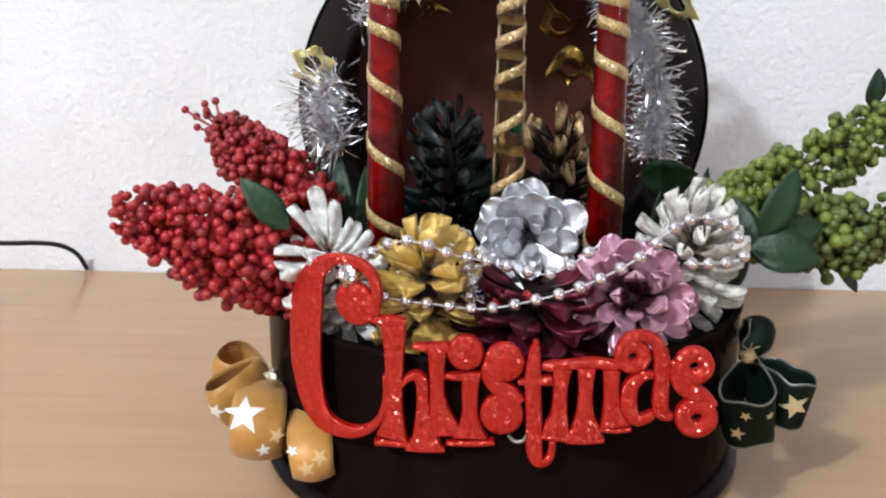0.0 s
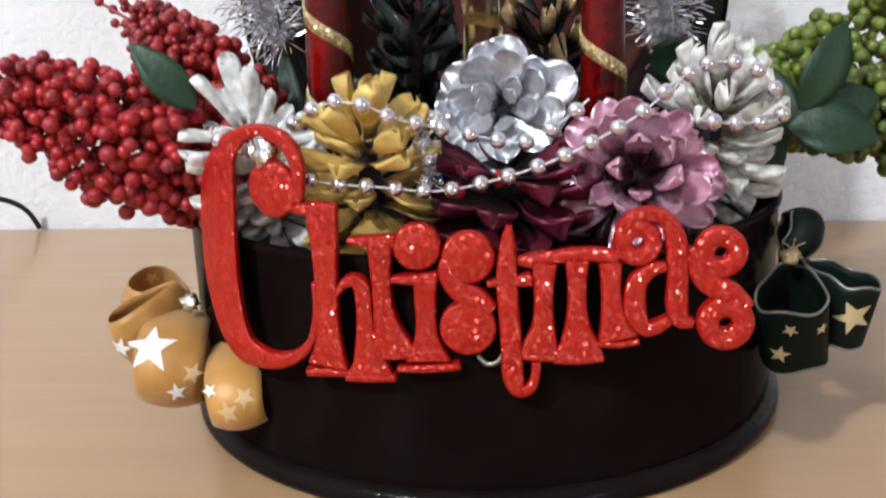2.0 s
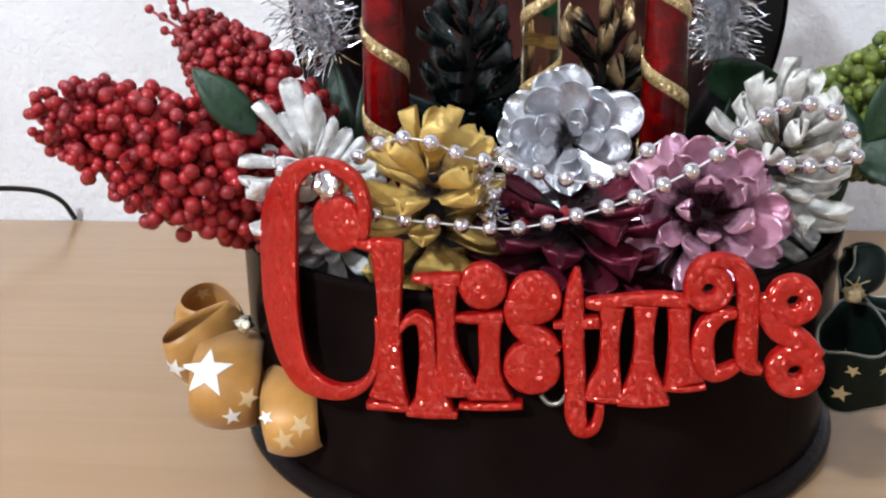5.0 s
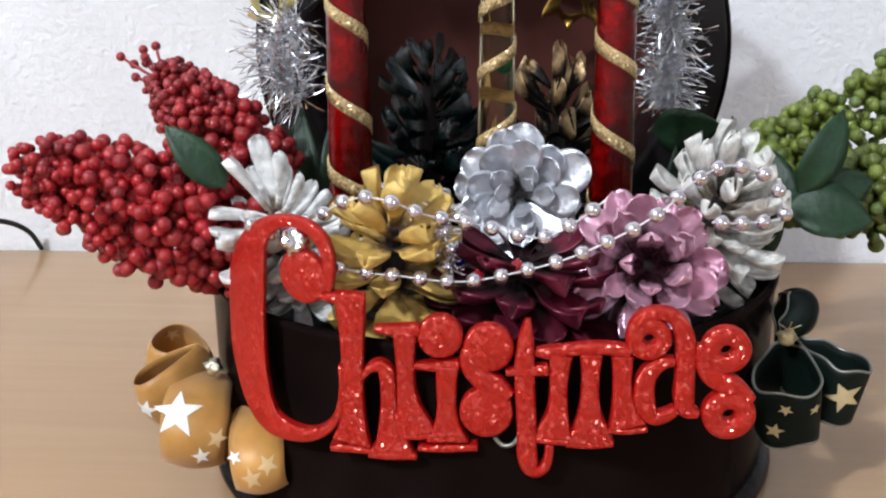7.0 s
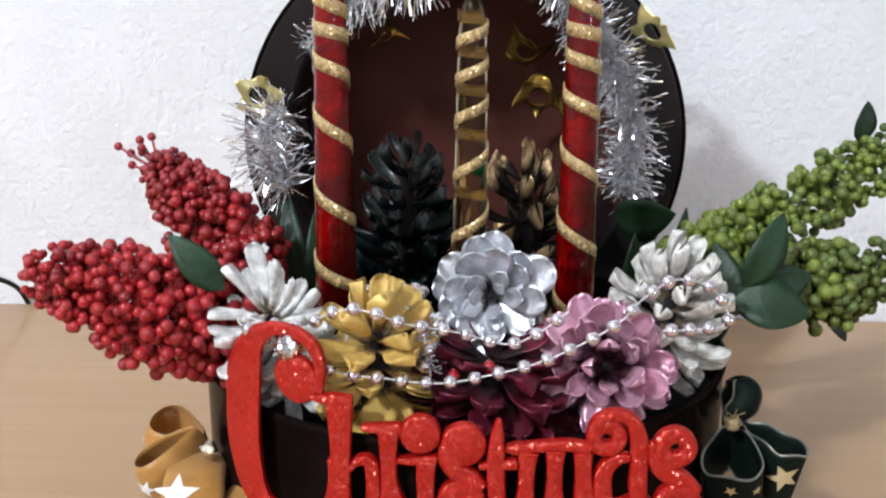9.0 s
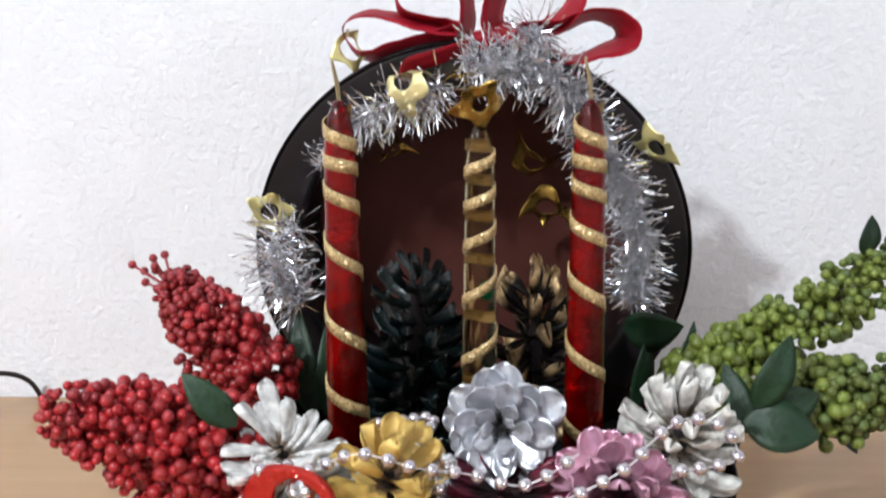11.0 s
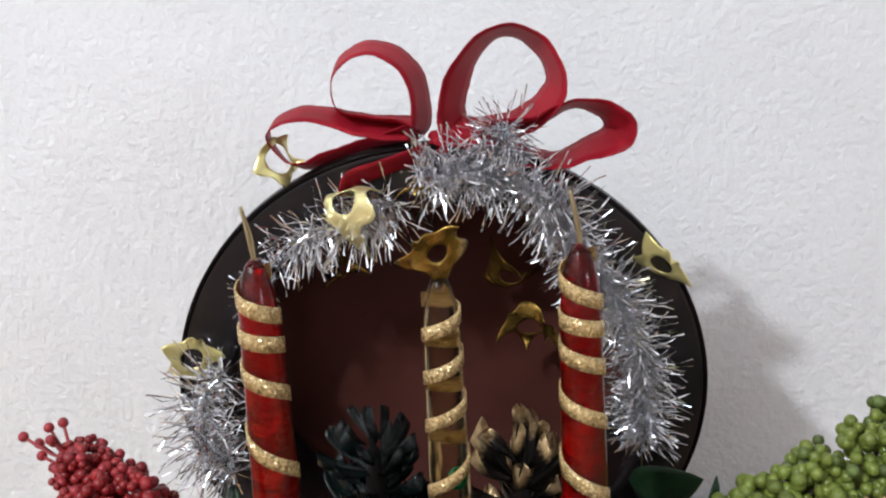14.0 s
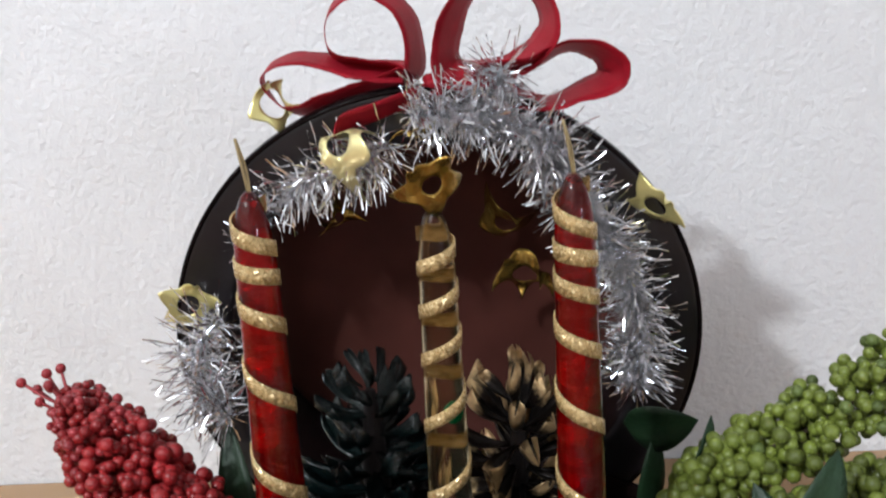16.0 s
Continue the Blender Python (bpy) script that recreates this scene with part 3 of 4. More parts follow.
# ---------------------------------------------------------------- pine cones
def scale_mesh(name, mat, length, width, cup, curl, thick):
    """One cone scale: narrow foot, broad rounded tip, cupped, with a thick rim. Root at 0, along +x, upper side +z."""
    bm = bmesh.new()
    nu, nv = 11, 6
    top, bot = [], []
    for i in range(nu + 1):
        u = math.sin(math.pi / 2 * i / nu) * 0.55 + 0.45 * i / nu
        k = min(1.0, max(0.0, (u - 0.15) / 0.50))
        w = width * (0.34 + 0.66 * k * k * (3 - 2 * k))
        start = max(0.5, 1 - 0.5 * width / length)
        if u > start:
            k = (u - start) / (1 - start)
            w *= math.sqrt(max(0.0, 1 - 0.96 * k * k))
        rt, rb = [], []
        for j in range(nv + 1):
            v = 2 * j / nv - 1
            x = length * u
            z = cup * v * v * (0.3 + 0.7 * u) * u ** 0.5 + curl * u ** 3
            h = thick * (0.6 + 0.6 * u) * (1.0 - 0.4 * max(0.0, u - 0.85) / 0.15) * (1 - 0.35 * v * v)
            rt.append(bm.verts.new((x, v * w / 2, z + h / 2)))
            rb.append(bm.verts.new((x, v * w / 2 * 0.94, z - h / 2)))
        top.append(rt)
        bot.append(rb)
    for i in range(nu):
        for j in range(nv):
            bm.faces.new((top[i][j], top[i + 1][j], top[i + 1][j + 1], top[i][j + 1]))
            bm.faces.new((bot[i][j], bot[i][j + 1], bot[i + 1][j + 1], bot[i + 1][j]))
        bm.faces.new((top[i][0], bot[i][0], bot[i + 1][0], top[i + 1][0]))
        bm.faces.new((top[i][nv], top[i + 1][nv], bot[i + 1][nv], bot[i][nv]))
    for j in range(nv):
        bm.faces.new((top[nu][j], bot[nu][j], bot[nu][j + 1], top[nu][j + 1]))
    bmesh.ops.recalc_face_normals(bm, faces=bm.faces)
    me = bpy.data.meshes.new(name)
    bm.to_mesh(me)
    bm.free()
    me.materials.append(MATS[mat])
    me.shade_smooth()
    return me


def pinecone(label, mat, at, axis, radius, rings, wide=0.62, cup=0.10, curl=0.10, core=0.20, thick=0.05, spin=0.0, seed=1, tilt=0.2, wild=0.13):
    """An open cone whose middle is at at. Rings from base to tip: (scales, height along the axis, lean from the axis, size)."""
    rng = random.Random(seed)
    t = empty("pine_cone", at, label, "pine cone", "pine cones in the box")
    m = frame_to(axis, at, spin)
    lo, hi = rings[0][1] - 0.004, rings[-1][1] + 0.003
    bm = bmesh.new()
    lathe(bm, [(0, lo), (radius * core * 0.8, lo), (radius * core, lo * 0.5 + hi * 0.5), (radius * core * 0.4, hi - 0.006), (0, hi - 0.006)], 10, m)
    part("core", bm, "cone_core", t)
    variants = [scale_mesh("scale", mat, radius, radius * wide * k, radius * cup * c, radius * curl * l, radius * thick) for k, c, l in ((1.0, 1.0, 1.0), (0.86, 1.5, 0.6), (1.12, 0.6, 1.4), (0.95, -0.5, 1.1), (1.0, 1.2, -0.5))]
    for n, (count, z, lean, size) in enumerate(rings):
        off = rng.uniform(0, 6.28)
        for i in range(count):
            a = off + 2 * math.pi * (i + 0.5 * (n % 2)) / count + rng.uniform(-1.2, 1.2) * wild
            el = lean + rng.uniform(-wild, wild)
            s = size * rng.uniform(0.86, 1.12)
            out = Vector((math.cos(a), math.sin(a), 0))
            d = out * math.sin(el) + Vector((0, 0, 1)) * math.cos(el)
            side = Vector((-math.sin(a), math.cos(a), 0))
            upv = d.cross(side).normalized()
            if upv.dot(Vector((0, 0, 1)) - out * 0.6) < 0:
                upv = -upv
            yv = upv.cross(d).normalized()
            rot = Matrix((d, yv, upv)).transposed().to_4x4()
            local = Matrix.Translation(out * radius * core * 0.5 + Vector((0, 0, z + rng.uniform(-0.0012, 0.0012)))) @ rot @ Matrix.Rotation(rng.uniform(-tilt, tilt), 4, "X") @ Matrix.Scale(s, 4)
            ob = new("scale", variants[rng.choice((0, 0, 1, 2, 4))])
            ob.parent = t
            ob.matrix_parent_inverse = t.matrix_basis.inverted()
            ob.matrix_basis = m @ local
    return t


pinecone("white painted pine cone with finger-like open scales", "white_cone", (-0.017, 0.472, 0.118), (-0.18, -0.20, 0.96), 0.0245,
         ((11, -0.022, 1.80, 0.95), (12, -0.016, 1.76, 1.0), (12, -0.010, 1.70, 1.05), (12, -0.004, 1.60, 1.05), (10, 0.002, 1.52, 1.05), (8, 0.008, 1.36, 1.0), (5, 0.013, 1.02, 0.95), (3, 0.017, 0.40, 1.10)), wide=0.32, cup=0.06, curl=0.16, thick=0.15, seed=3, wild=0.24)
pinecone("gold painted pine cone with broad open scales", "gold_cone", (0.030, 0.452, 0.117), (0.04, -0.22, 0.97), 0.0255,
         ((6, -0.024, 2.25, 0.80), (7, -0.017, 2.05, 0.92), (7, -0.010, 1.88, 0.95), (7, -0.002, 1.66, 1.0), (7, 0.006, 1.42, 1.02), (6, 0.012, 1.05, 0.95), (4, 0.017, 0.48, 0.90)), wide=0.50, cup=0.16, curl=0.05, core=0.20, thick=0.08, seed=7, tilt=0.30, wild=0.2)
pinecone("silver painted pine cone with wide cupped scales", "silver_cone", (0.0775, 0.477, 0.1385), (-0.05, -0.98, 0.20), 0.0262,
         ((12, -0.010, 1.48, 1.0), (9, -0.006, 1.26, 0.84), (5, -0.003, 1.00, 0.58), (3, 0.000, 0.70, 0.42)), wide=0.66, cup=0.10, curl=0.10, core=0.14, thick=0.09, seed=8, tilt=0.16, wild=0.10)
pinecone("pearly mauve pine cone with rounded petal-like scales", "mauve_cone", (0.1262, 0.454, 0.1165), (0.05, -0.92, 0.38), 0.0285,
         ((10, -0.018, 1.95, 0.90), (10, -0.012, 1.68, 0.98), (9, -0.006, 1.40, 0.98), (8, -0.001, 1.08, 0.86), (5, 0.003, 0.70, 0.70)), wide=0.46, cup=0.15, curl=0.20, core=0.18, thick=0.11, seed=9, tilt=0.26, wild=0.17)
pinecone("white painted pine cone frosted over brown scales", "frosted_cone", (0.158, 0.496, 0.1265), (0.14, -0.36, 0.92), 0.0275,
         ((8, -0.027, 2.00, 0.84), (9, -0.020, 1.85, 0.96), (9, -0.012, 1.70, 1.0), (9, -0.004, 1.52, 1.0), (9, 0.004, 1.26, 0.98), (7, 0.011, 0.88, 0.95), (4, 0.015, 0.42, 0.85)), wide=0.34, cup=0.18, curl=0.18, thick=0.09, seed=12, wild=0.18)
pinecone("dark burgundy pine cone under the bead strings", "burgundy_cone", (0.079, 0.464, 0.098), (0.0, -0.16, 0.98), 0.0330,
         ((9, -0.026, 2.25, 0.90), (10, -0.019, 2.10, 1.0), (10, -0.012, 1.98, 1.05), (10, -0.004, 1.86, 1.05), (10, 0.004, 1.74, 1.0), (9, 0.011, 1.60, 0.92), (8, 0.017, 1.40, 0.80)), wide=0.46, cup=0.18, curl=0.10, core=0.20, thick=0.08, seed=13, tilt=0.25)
pinecone("dark green glossy pine cone standing behind the candles", "dark_green_cone", (0.030, 0.596, 0.136), (0.0, -0.06, 0.99), 0.0295,
         ((10, -0.038, 1.85, 1.0), (11, -0.030, 1.75, 1.08), (11, -0.021, 1.65, 1.12), (11, -0.011, 1.55, 1.10), (10, -0.001, 1.45, 1.0), (9, 0.009, 1.36, 0.88), (8, 0.018, 1.30, 0.78), (7, 0.027, 1.30, 0.72), (6, 0.035, 1.15, 0.64), (4, 0.042, 0.7, 0.50)), wide=0.30, cup=0.22, curl=0.30, core=0.22, thick=0.09, seed=15, tilt=0.6, wild=0.34)
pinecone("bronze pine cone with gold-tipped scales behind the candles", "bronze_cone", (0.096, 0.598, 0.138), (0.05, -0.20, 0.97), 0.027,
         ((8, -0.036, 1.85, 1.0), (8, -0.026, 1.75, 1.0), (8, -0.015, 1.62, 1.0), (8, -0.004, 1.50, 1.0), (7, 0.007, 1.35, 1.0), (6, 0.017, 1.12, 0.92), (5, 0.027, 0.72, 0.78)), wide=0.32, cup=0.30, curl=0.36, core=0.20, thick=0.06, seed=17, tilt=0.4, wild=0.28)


# ---------------------------------------------------------------- glass candles
def candle(label, mat, x, y, z0, z1, r0, r1, turns, hand, phase, stripe, extras, liner=""):
    t = empty("glass_candle", (x, y, z0), label, "candle ornament", "glass candle ornaments")
    m = Matrix.Translation((x, y, 0))
    h = z1 - z0
    prof = [(0, z0), (r0 * 0.9, z0), (r0, z0 + 0.004)]
    for k in range(1, 9):
        prof.append((r0 + (r1 - r0) * k / 8, z0 + (h - 0.024) * k / 8))
    dome = ((0.96, 0.0190), (0.84, 0.0120), (0.66, 0.0064), (0.44, 0.0025), (0.22, 0.0006))
    prof += [(r1 * q, z1 - d) for q, d in dome] + [(0, z1)]
    prof += [(r1 * q - 0.0011, z1 - d - 0.0012) for q, d in dome[::-1]] + [(r1 - 0.0012, z1 - 0.024), (r0 - 0.0012, z0 + 0.005), (0, z0 + 0.003)]
    bm = bmesh.new()
    lathe(bm, prof, 32, m)
    bmesh.ops.recalc_face_normals(bm, faces=bm.faces)
    part("tube", bm, mat, t)
    if liner:
        bm = bmesh.new()
        rl0, rl1 = r0 * 0.62, r1 * 0.62
        rows = []
        for k in range(15):
            f = k / 14
            tw = 2.2 * f
            tip = 1 - 0.75 * max(0.0, (f - 0.84) / 0.16) ** 2
            rl = (rl0 + (rl1 - rl0) * f) * tip
            rows.append([bm.verts.new((x + rl * math.cos(tw + q * 1.2) * (1 + 0.12 * math.sin(q * 2.1 + k)), y + 0.0015 + rl * 0.55 * math.sin(tw + q * 1.2), z0 + 0.006 + (h - 0.011) * f)) for q in range(5)])
        for a, b in zip(rows, rows[1:]):
            for k in range(4):
                bm.faces.new((a[k], a[k + 1], b[k + 1], b[k]))
        bmesh.ops.solidify(bm, geom=bm.faces[:], thickness=0.0003)
        part("foil_insert", bm, liner, t)
    # wound band
    bm = bmesh.new()
    zs = turns
    path = spline([(q,) for q in zs], 22)
    rows = []
    for i, q in enumerate(path):
        z = float(q[0])
        a = phase + hand * 2 * math.pi * i / 22
        f = min(max((z - z0) / (h - 0.024), 0), 1)
        rr = r0 + (r1 - r0) * f
        if z > z1 - 0.024:
            rr = r1 * max(0.2, math.sqrt(max(0.0, 1 - ((z - z1 + 0.024) / 0.0242) ** 3)))
        row = []
        for du, dr in ((-0.5, 0.0), (-0.5, 0.0007), (0.5, 0.0007), (0.5, 0.0)):
            row.append(bm.verts.new((x + (rr + dr) * math.cos(a), y + (rr + dr) * math.sin(a), z + du * stripe)))
        rows.append(row)
    for a, b in zip(rows, rows[1:]):
        for k in range(3):
            bm.faces.new((a[k], a[k + 1], b[k + 1], b[k]))
    bmesh.ops.recalc_face_normals(bm, faces=bm.faces)
    part("spiral_band", bm, "gold_glitter", t)
    if extras == "thread":
        bm = bmesh.new()
        tube(bm, spline([(x, y, z1 - 0.001), (x - 0.0012, y, z1 + 0.008), (x - 0.003, y + 0.001, z1 + 0.019)], 5), 0.0006, 6)
        tube(bm, spline([(x + 0.0006, y, z1 - 0.001), (x - 0.0002, y + 0.001, z1 + 0.008), (x - 0.003, y + 0.001, z1 + 0.019)], 5), 0.0005, 6)
        part("hanging_thread", bm, "gold_thread", t)
    return t


# the right-hand side of each band is at angle 0
candle("red glass candle ornament wound with a gold glitter band", "red_glass", 0.0005, 0.530, 0.090, 0.280, 0.0112, 0.0076, (0.090, 0.124, 0.1585, 0.1965, 0.228, 0.2470, 0.2580, 0.2755), -1, 0.0, 0.0062, "thread", "red_foil")
candle("red glass candle ornament wound with a gold glitter band", "red_glass", 0.1185, 0.533, 0.090, 0.280, 0.0106, 0.0076, (0.108, 0.1435, 0.1800, 0.2105, 0.2325, 0.2475, 0.2575, 0.2755), -1, 0.0, 0.0062, "thread", "red_foil")
candle("clear glass candle ornament wound with a gold glitter band", "clear_glass", 0.0665, 0.545, 0.090, 0.268, 0.0098, 0.0072, (0.110, 0.146, 0.178, 0.206, 0.226, 0.2435, 0.2575), 1, 3.1416, 0.0056, "")


def star_mesh(bm, m, r, inner, thick, hole, bend, curl, seed):
    """A stamped foil star in the xz plane of m, with a round hole, rounded points, bent about an axis and with its points curled."""
    rng = random.Random(seed)
    points, sub, rings = 5, 8, 5
    n = points * sub
    curls = [curl * rng.uniform(0.2, 1.6) * rng.choice((1, 1, -0.6)) for k in range(points)]
    ax = rng.uniform(0, 3.14)
    sides = []
    for face in (-0.5, 0.5):
        grid = []
        for g in range(rings + 1):
            row = []
            for k in range(n):
                a = math.pi / 2 + 2 * math.pi * k / n
                e = abs((k % sub) / sub - 0.5) * 2
                out = r * (inner + (1 - inner) * e ** 1.6)
                q = hole + (out - hole) * g / rings
                x, z = q * math.cos(a), q * math.sin(a)
                u = x * math.cos(ax) + z * math.sin(ax)
                w = curls[int((k + sub / 2) / sub) % points]
                y = bend * u * u / r - w * e * (q / r) ** 3 * r * 0.7
                pull = 1 - 0.22 * abs(w) * e * (q / r) ** 2
                row.append(bm.verts.new(m @ Vector((x * pull, y + face * thick, z * pull))))
            grid.append(row)
        sides.append(grid)
    for grid in sides:
        for p, q in zip(grid, grid[1:]):
            for k in range(n):
                bm.faces.new((p[k], p[(k + 1) % n], q[(k + 1) % n], q[k]))
    for g in (0, rings):
        p, q = sides[0][g], sides[1][g]
        for k in range(n):
            bm.faces.new((p[k], p[(k + 1) % n], q[(k + 1) % n], q[k]))
    bmesh.ops.recalc_face_normals(bm, faces=bm.faces)


def foil_star(label, at, r, turn, mat="pale_gold_foil", hole=0.32, bend=0.3, inner=0.56, lean=0.0, curl=0.5, seed=1):
    bm = bmesh.new()
    star_mesh(bm, Matrix.Translation(at) @ Matrix.Rotation(radians(lean), 4, "Y") @ Euler([radians(a) for a in turn]).to_matrix().to_4x4(), r, inner, 0.0005, r * hole, bend, curl, seed)
    return tagged(mesh_object("foil_star", bm, mat, smooth=True), label, "star", "gold foil stars")


foil_star("pale gold foil star with a cut-out middle on the lid", (-0.058, 0.624, 0.210), 0.0168, (10, 15, 25), curl=0.7, seed=2)
foil_star("pale gold foil star with a cut-out middle on the lid", (0.164, 0.622, 0.247), 0.0172, (0, 10, -50), lean=-42, curl=0.6, seed=3)
foil_star("pale gold foil star curled beside the red bow", (-0.008, 0.630, 0.303), 0.0145, (-20, 35, 40), hole=0.48, inner=0.66, bend=0.7, curl=1.0, seed=4)
foil_star("bright gold foil star curled under the red bow", (0.0235, 0.604, 0.287), 0.0185, (-40, 28, -46), mat="bright_gold_foil", bend=1.5, inner=0.60, curl=1.5, seed=5)
foil_star("curled gold foil star in the tinsel", (0.056, 0.618, 0.286), 0.0125, (70, 10, -10), mat="gold_foil", bend=0.6, curl=0.8, seed=6)
foil_star("gold foil star resting on the clear candle", (0.067, 0.538, 0.277), 0.0165, (20, 24, 30), mat="amber_foil", hole=0.24, bend=0.5, curl=1.0, seed=7)
foil_star("dim gold foil star inside the lid", (0.0965, 0.662, 0.233), 0.0185, (50, 25, 10), mat="amber_foil", inner=0.64, bend=0.9, curl=1.2, seed=8)
foil_star("dim gold foil star inside the lid", (0.1050, 0.662, 0.206), 0.0200, (40, -20, -25), mat="amber_foil", inner=0.64, bend=0.9, curl=1.2, seed=9)
foil_star("dim gold foil star hanging beside the red candle", (0.014, 0.648, 0.243), 0.0130, (20, 5, 60), mat="amber_foil", bend=1.1, curl=1.0, seed=10)


# ---------------------------------------------------------------- bows
def band_rows(pts, axis, width, taper=0.0, n=7, closed=True):
    """Centre line, width axis and outward scale along a ribbon loop."""
    P = [Vector(p) for p in spline(pts, n, closed)]
    c = sum(P, Vector()) / len(P)
    ax = Vector(axis).normalized()
    rows = []
    for p in P:
        lo = c + (p - c) * (1 - taper)
        rows.append((p + ax * width / 2, lo - ax * width / 2))
    return rows


def bulge(c, a, b, crown):
    out = (a + b) / 2 - c
    ax = (b - a).normalized()
    return (out - ax * out.dot(ax)).normalized() * crown


def ribbon(bm, rows, closed, thick=0.0005, across=4, crown=0.0):
    """A band of cloth; crown lifts its middle outwards, as a full loop bulges."""
    grid = []
    n = len(rows)
    c = sum((a + b for a, b in rows), Vector()) / (2 * n)
    for i, (a, b) in enumerate(rows):
        pa, pb = rows[i - 1] if (i or closed) else rows[i]
        na, nb = rows[(i + 1) % n] if (i + 1 < n or closed) else rows[i]
        d = ((na + nb) - (pa + pb)).normalized()
        nrm = d.cross(b - a).normalized()
        out = bulge(c, a, b, crown)
        mid = [a.lerp(b, k / across) + out * (4 * k / across * (1 - k / across)) for k in range(across + 1)]
        grid.append(([bm.verts.new(p + nrm * (thick / 2)) for p in mid], [bm.verts.new(p - nrm * (thick / 2)) for p in mid]))
    for i in range(n if closed else n - 1):
        (f0, k0), (f1, k1) = grid[i], grid[(i + 1) % n]
        for k in range(across):
            bm.faces.new((f0[k], f0[k + 1], f1[k + 1], f1[k]))
            bm.faces.new((k0[k], k1[k], k1[k + 1], k0[k + 1]))
        bm.faces.new((f0[0], f1[0], k1[0], k0[0]))
        bm.faces.new((f0[across], k0[across], k1[across], f1[across]))
    bmesh.ops.recalc_face_normals(bm, faces=bm.faces)


def ribbon_star(bm, rows, at, v, r, turn, side=1.0, lift=0.0006, crown=0.0):
    """A flat five-pointed star laid on a ribbon at row position at (0 to 1) and height v."""
    n = len(rows)
    mid = [(a + b) / 2 for a, b in rows]
    run = [0.0]
    for k in range(n):
        run.append(run[-1] + (mid[(k + 1) % n] - mid[k]).length)
    total = run[-1]
    wide = (rows[n // 2][0] - rows[n // 2][1]).length
    c = sum((a + b for a, b in rows), Vector()) / (2 * n)

    def point(s, w):
        q = (s % 1.0) * total
        i = max(k for k in range(n) if run[k] <= q)
        f = (q - run[i]) / (run[i + 1] - run[i])
        a, b, e, z = rows[i], rows[(i + 1) % n], rows[(i + 2) % n], rows[i - 1]
        hi, lo = a[0].lerp(b[0], f), a[1].lerp(b[1], f)
        d = (b[0] - z[0]).lerp(e[0] - a[0], f)
        out = bulge(c, a[0], a[1], crown).lerp(bulge(c, b[0], b[1], crown), f) * (4 * w * (1 - w))
        return hi.lerp(lo, w) + out + d.cross(lo - hi).normalized() * lift * side

    fine = 5
    for k in range(10):
        tri = []
        for a, q in ((turn + math.pi * k / 5, r if k % 2 == 0 else r * 0.42), (turn + math.pi * (k + 1) / 5, r * 0.42 if k % 2 == 0 else r)):
            tri.append((q * math.cos(a), q * math.sin(a)))
        old = [bm.verts.new(point(at, v))]
        for m in range(1, fine + 1):
            row = []
            for g in range(m + 1):
                x = (tri[0][0] * (m - g) + tri[1][0] * g) / fine
                z = (tri[0][1] * (m - g) + tri[1][1] * g) / fine
                row.append(bm.verts.new(point(at + x / total, v + z / wide)))
            for g in range(m):
                bm.faces.new((old[g], row[g], row[g + 1]))
                if g:
                    bm.faces.new((old[g - 1], row[g], old[g]))
            old = row


def knot(parent, at, size, mat):
    bm = bmesh.new()
    bmesh.ops.create_uvsphere(bm, u_segments=16, v_segments=11, radius=1.0, matrix=Matrix.LocRotScale(at, Euler((0.3, 0.2, 0.1)), size))
    for v in bm.verts:
        v.co += (v.co - Vector(at)) * (0.55 * noise.noise(v.co * 420) + 0.35 * noise.noise(v.co * 1100))
    part("knot", bm, mat, parent)


RED_BOW_Y = 0.634
red_bow = empty("red_bow", (0.066, RED_BOW_Y, 0.300), "red wired ribbon bow with four open loops on the lid", "bow")


def red_loop(k, loop):
    """A loop of ribbon along x, z and how far its face turns to the front."""
    P = spline(loop, 8, True)
    rows = []
    for i, p in enumerate(P):
        d = P[(i + 1) % len(P)] - P[i - 1]
        side = Vector((-d[1], 0, d[0])).normalized()
        vis = min(p[2], 0.0145) * (1 + 0.05 * math.sin(i * 0.8 + k) + 0.025 * math.sin(i * 2.3 + 2 * k))
        vis = min(vis, 0.0150)
        ax = side * vis + Vector((0, -1, 0)) * math.sqrt(0.026 ** 2 - vis ** 2)
        c = Vector((p[0], RED_BOW_Y + 0.003 * math.sin(i * 0.23 + k), p[1]))
        rows.append((c - ax / 2, c + ax / 2))
    bm = bmesh.new()
    ribbon(bm, rows, True)
    part("loop", bm, "red_ribbon", red_bow)


def red_tail():
    rows = [(Vector(p) + Vector((0, -0.006, 0.004)), Vector(p) + Vector((0, 0.006, -0.006))) for p in spline([(a, RED_BOW_Y - 0.012, b) for a, b in ((0.060, 0.304), (0.040, 0.298), (0.024, 0.293), (0.020, 0.284))], 6)]
    bm = bmesh.new()
    ribbon(bm, rows, False)
    part("tail", bm, "red_ribbon", red_bow)


red_loop(0, [(0.0568, 0.3133, 0.0079), (0.0566, 0.3335, 0.0073), (0.0488, 0.3459, 0.0067), (0.0359, 0.3509, 0.0057), (0.0234, 0.3462, 0.0052), (0.0177, 0.3368, 0.0037), (0.0196, 0.3243, 0.0047), (0.0297, 0.3186, 0.0063), (0.0453, 0.3152, 0.0079)])
red_loop(1, [(0.0730, 0.3133, 0.0126), (0.0745, 0.3326, 0.0114), (0.0857, 0.3500, 0.0072), (0.0992, 0.3551, 0.0056), (0.1120, 0.3486, 0.0071), (0.1188, 0.3364, 0.0067), (0.1175, 0.3258, 0.0093), (0.1073, 0.3160, 0.0104), (0.0923, 0.3115, 0.0104)])
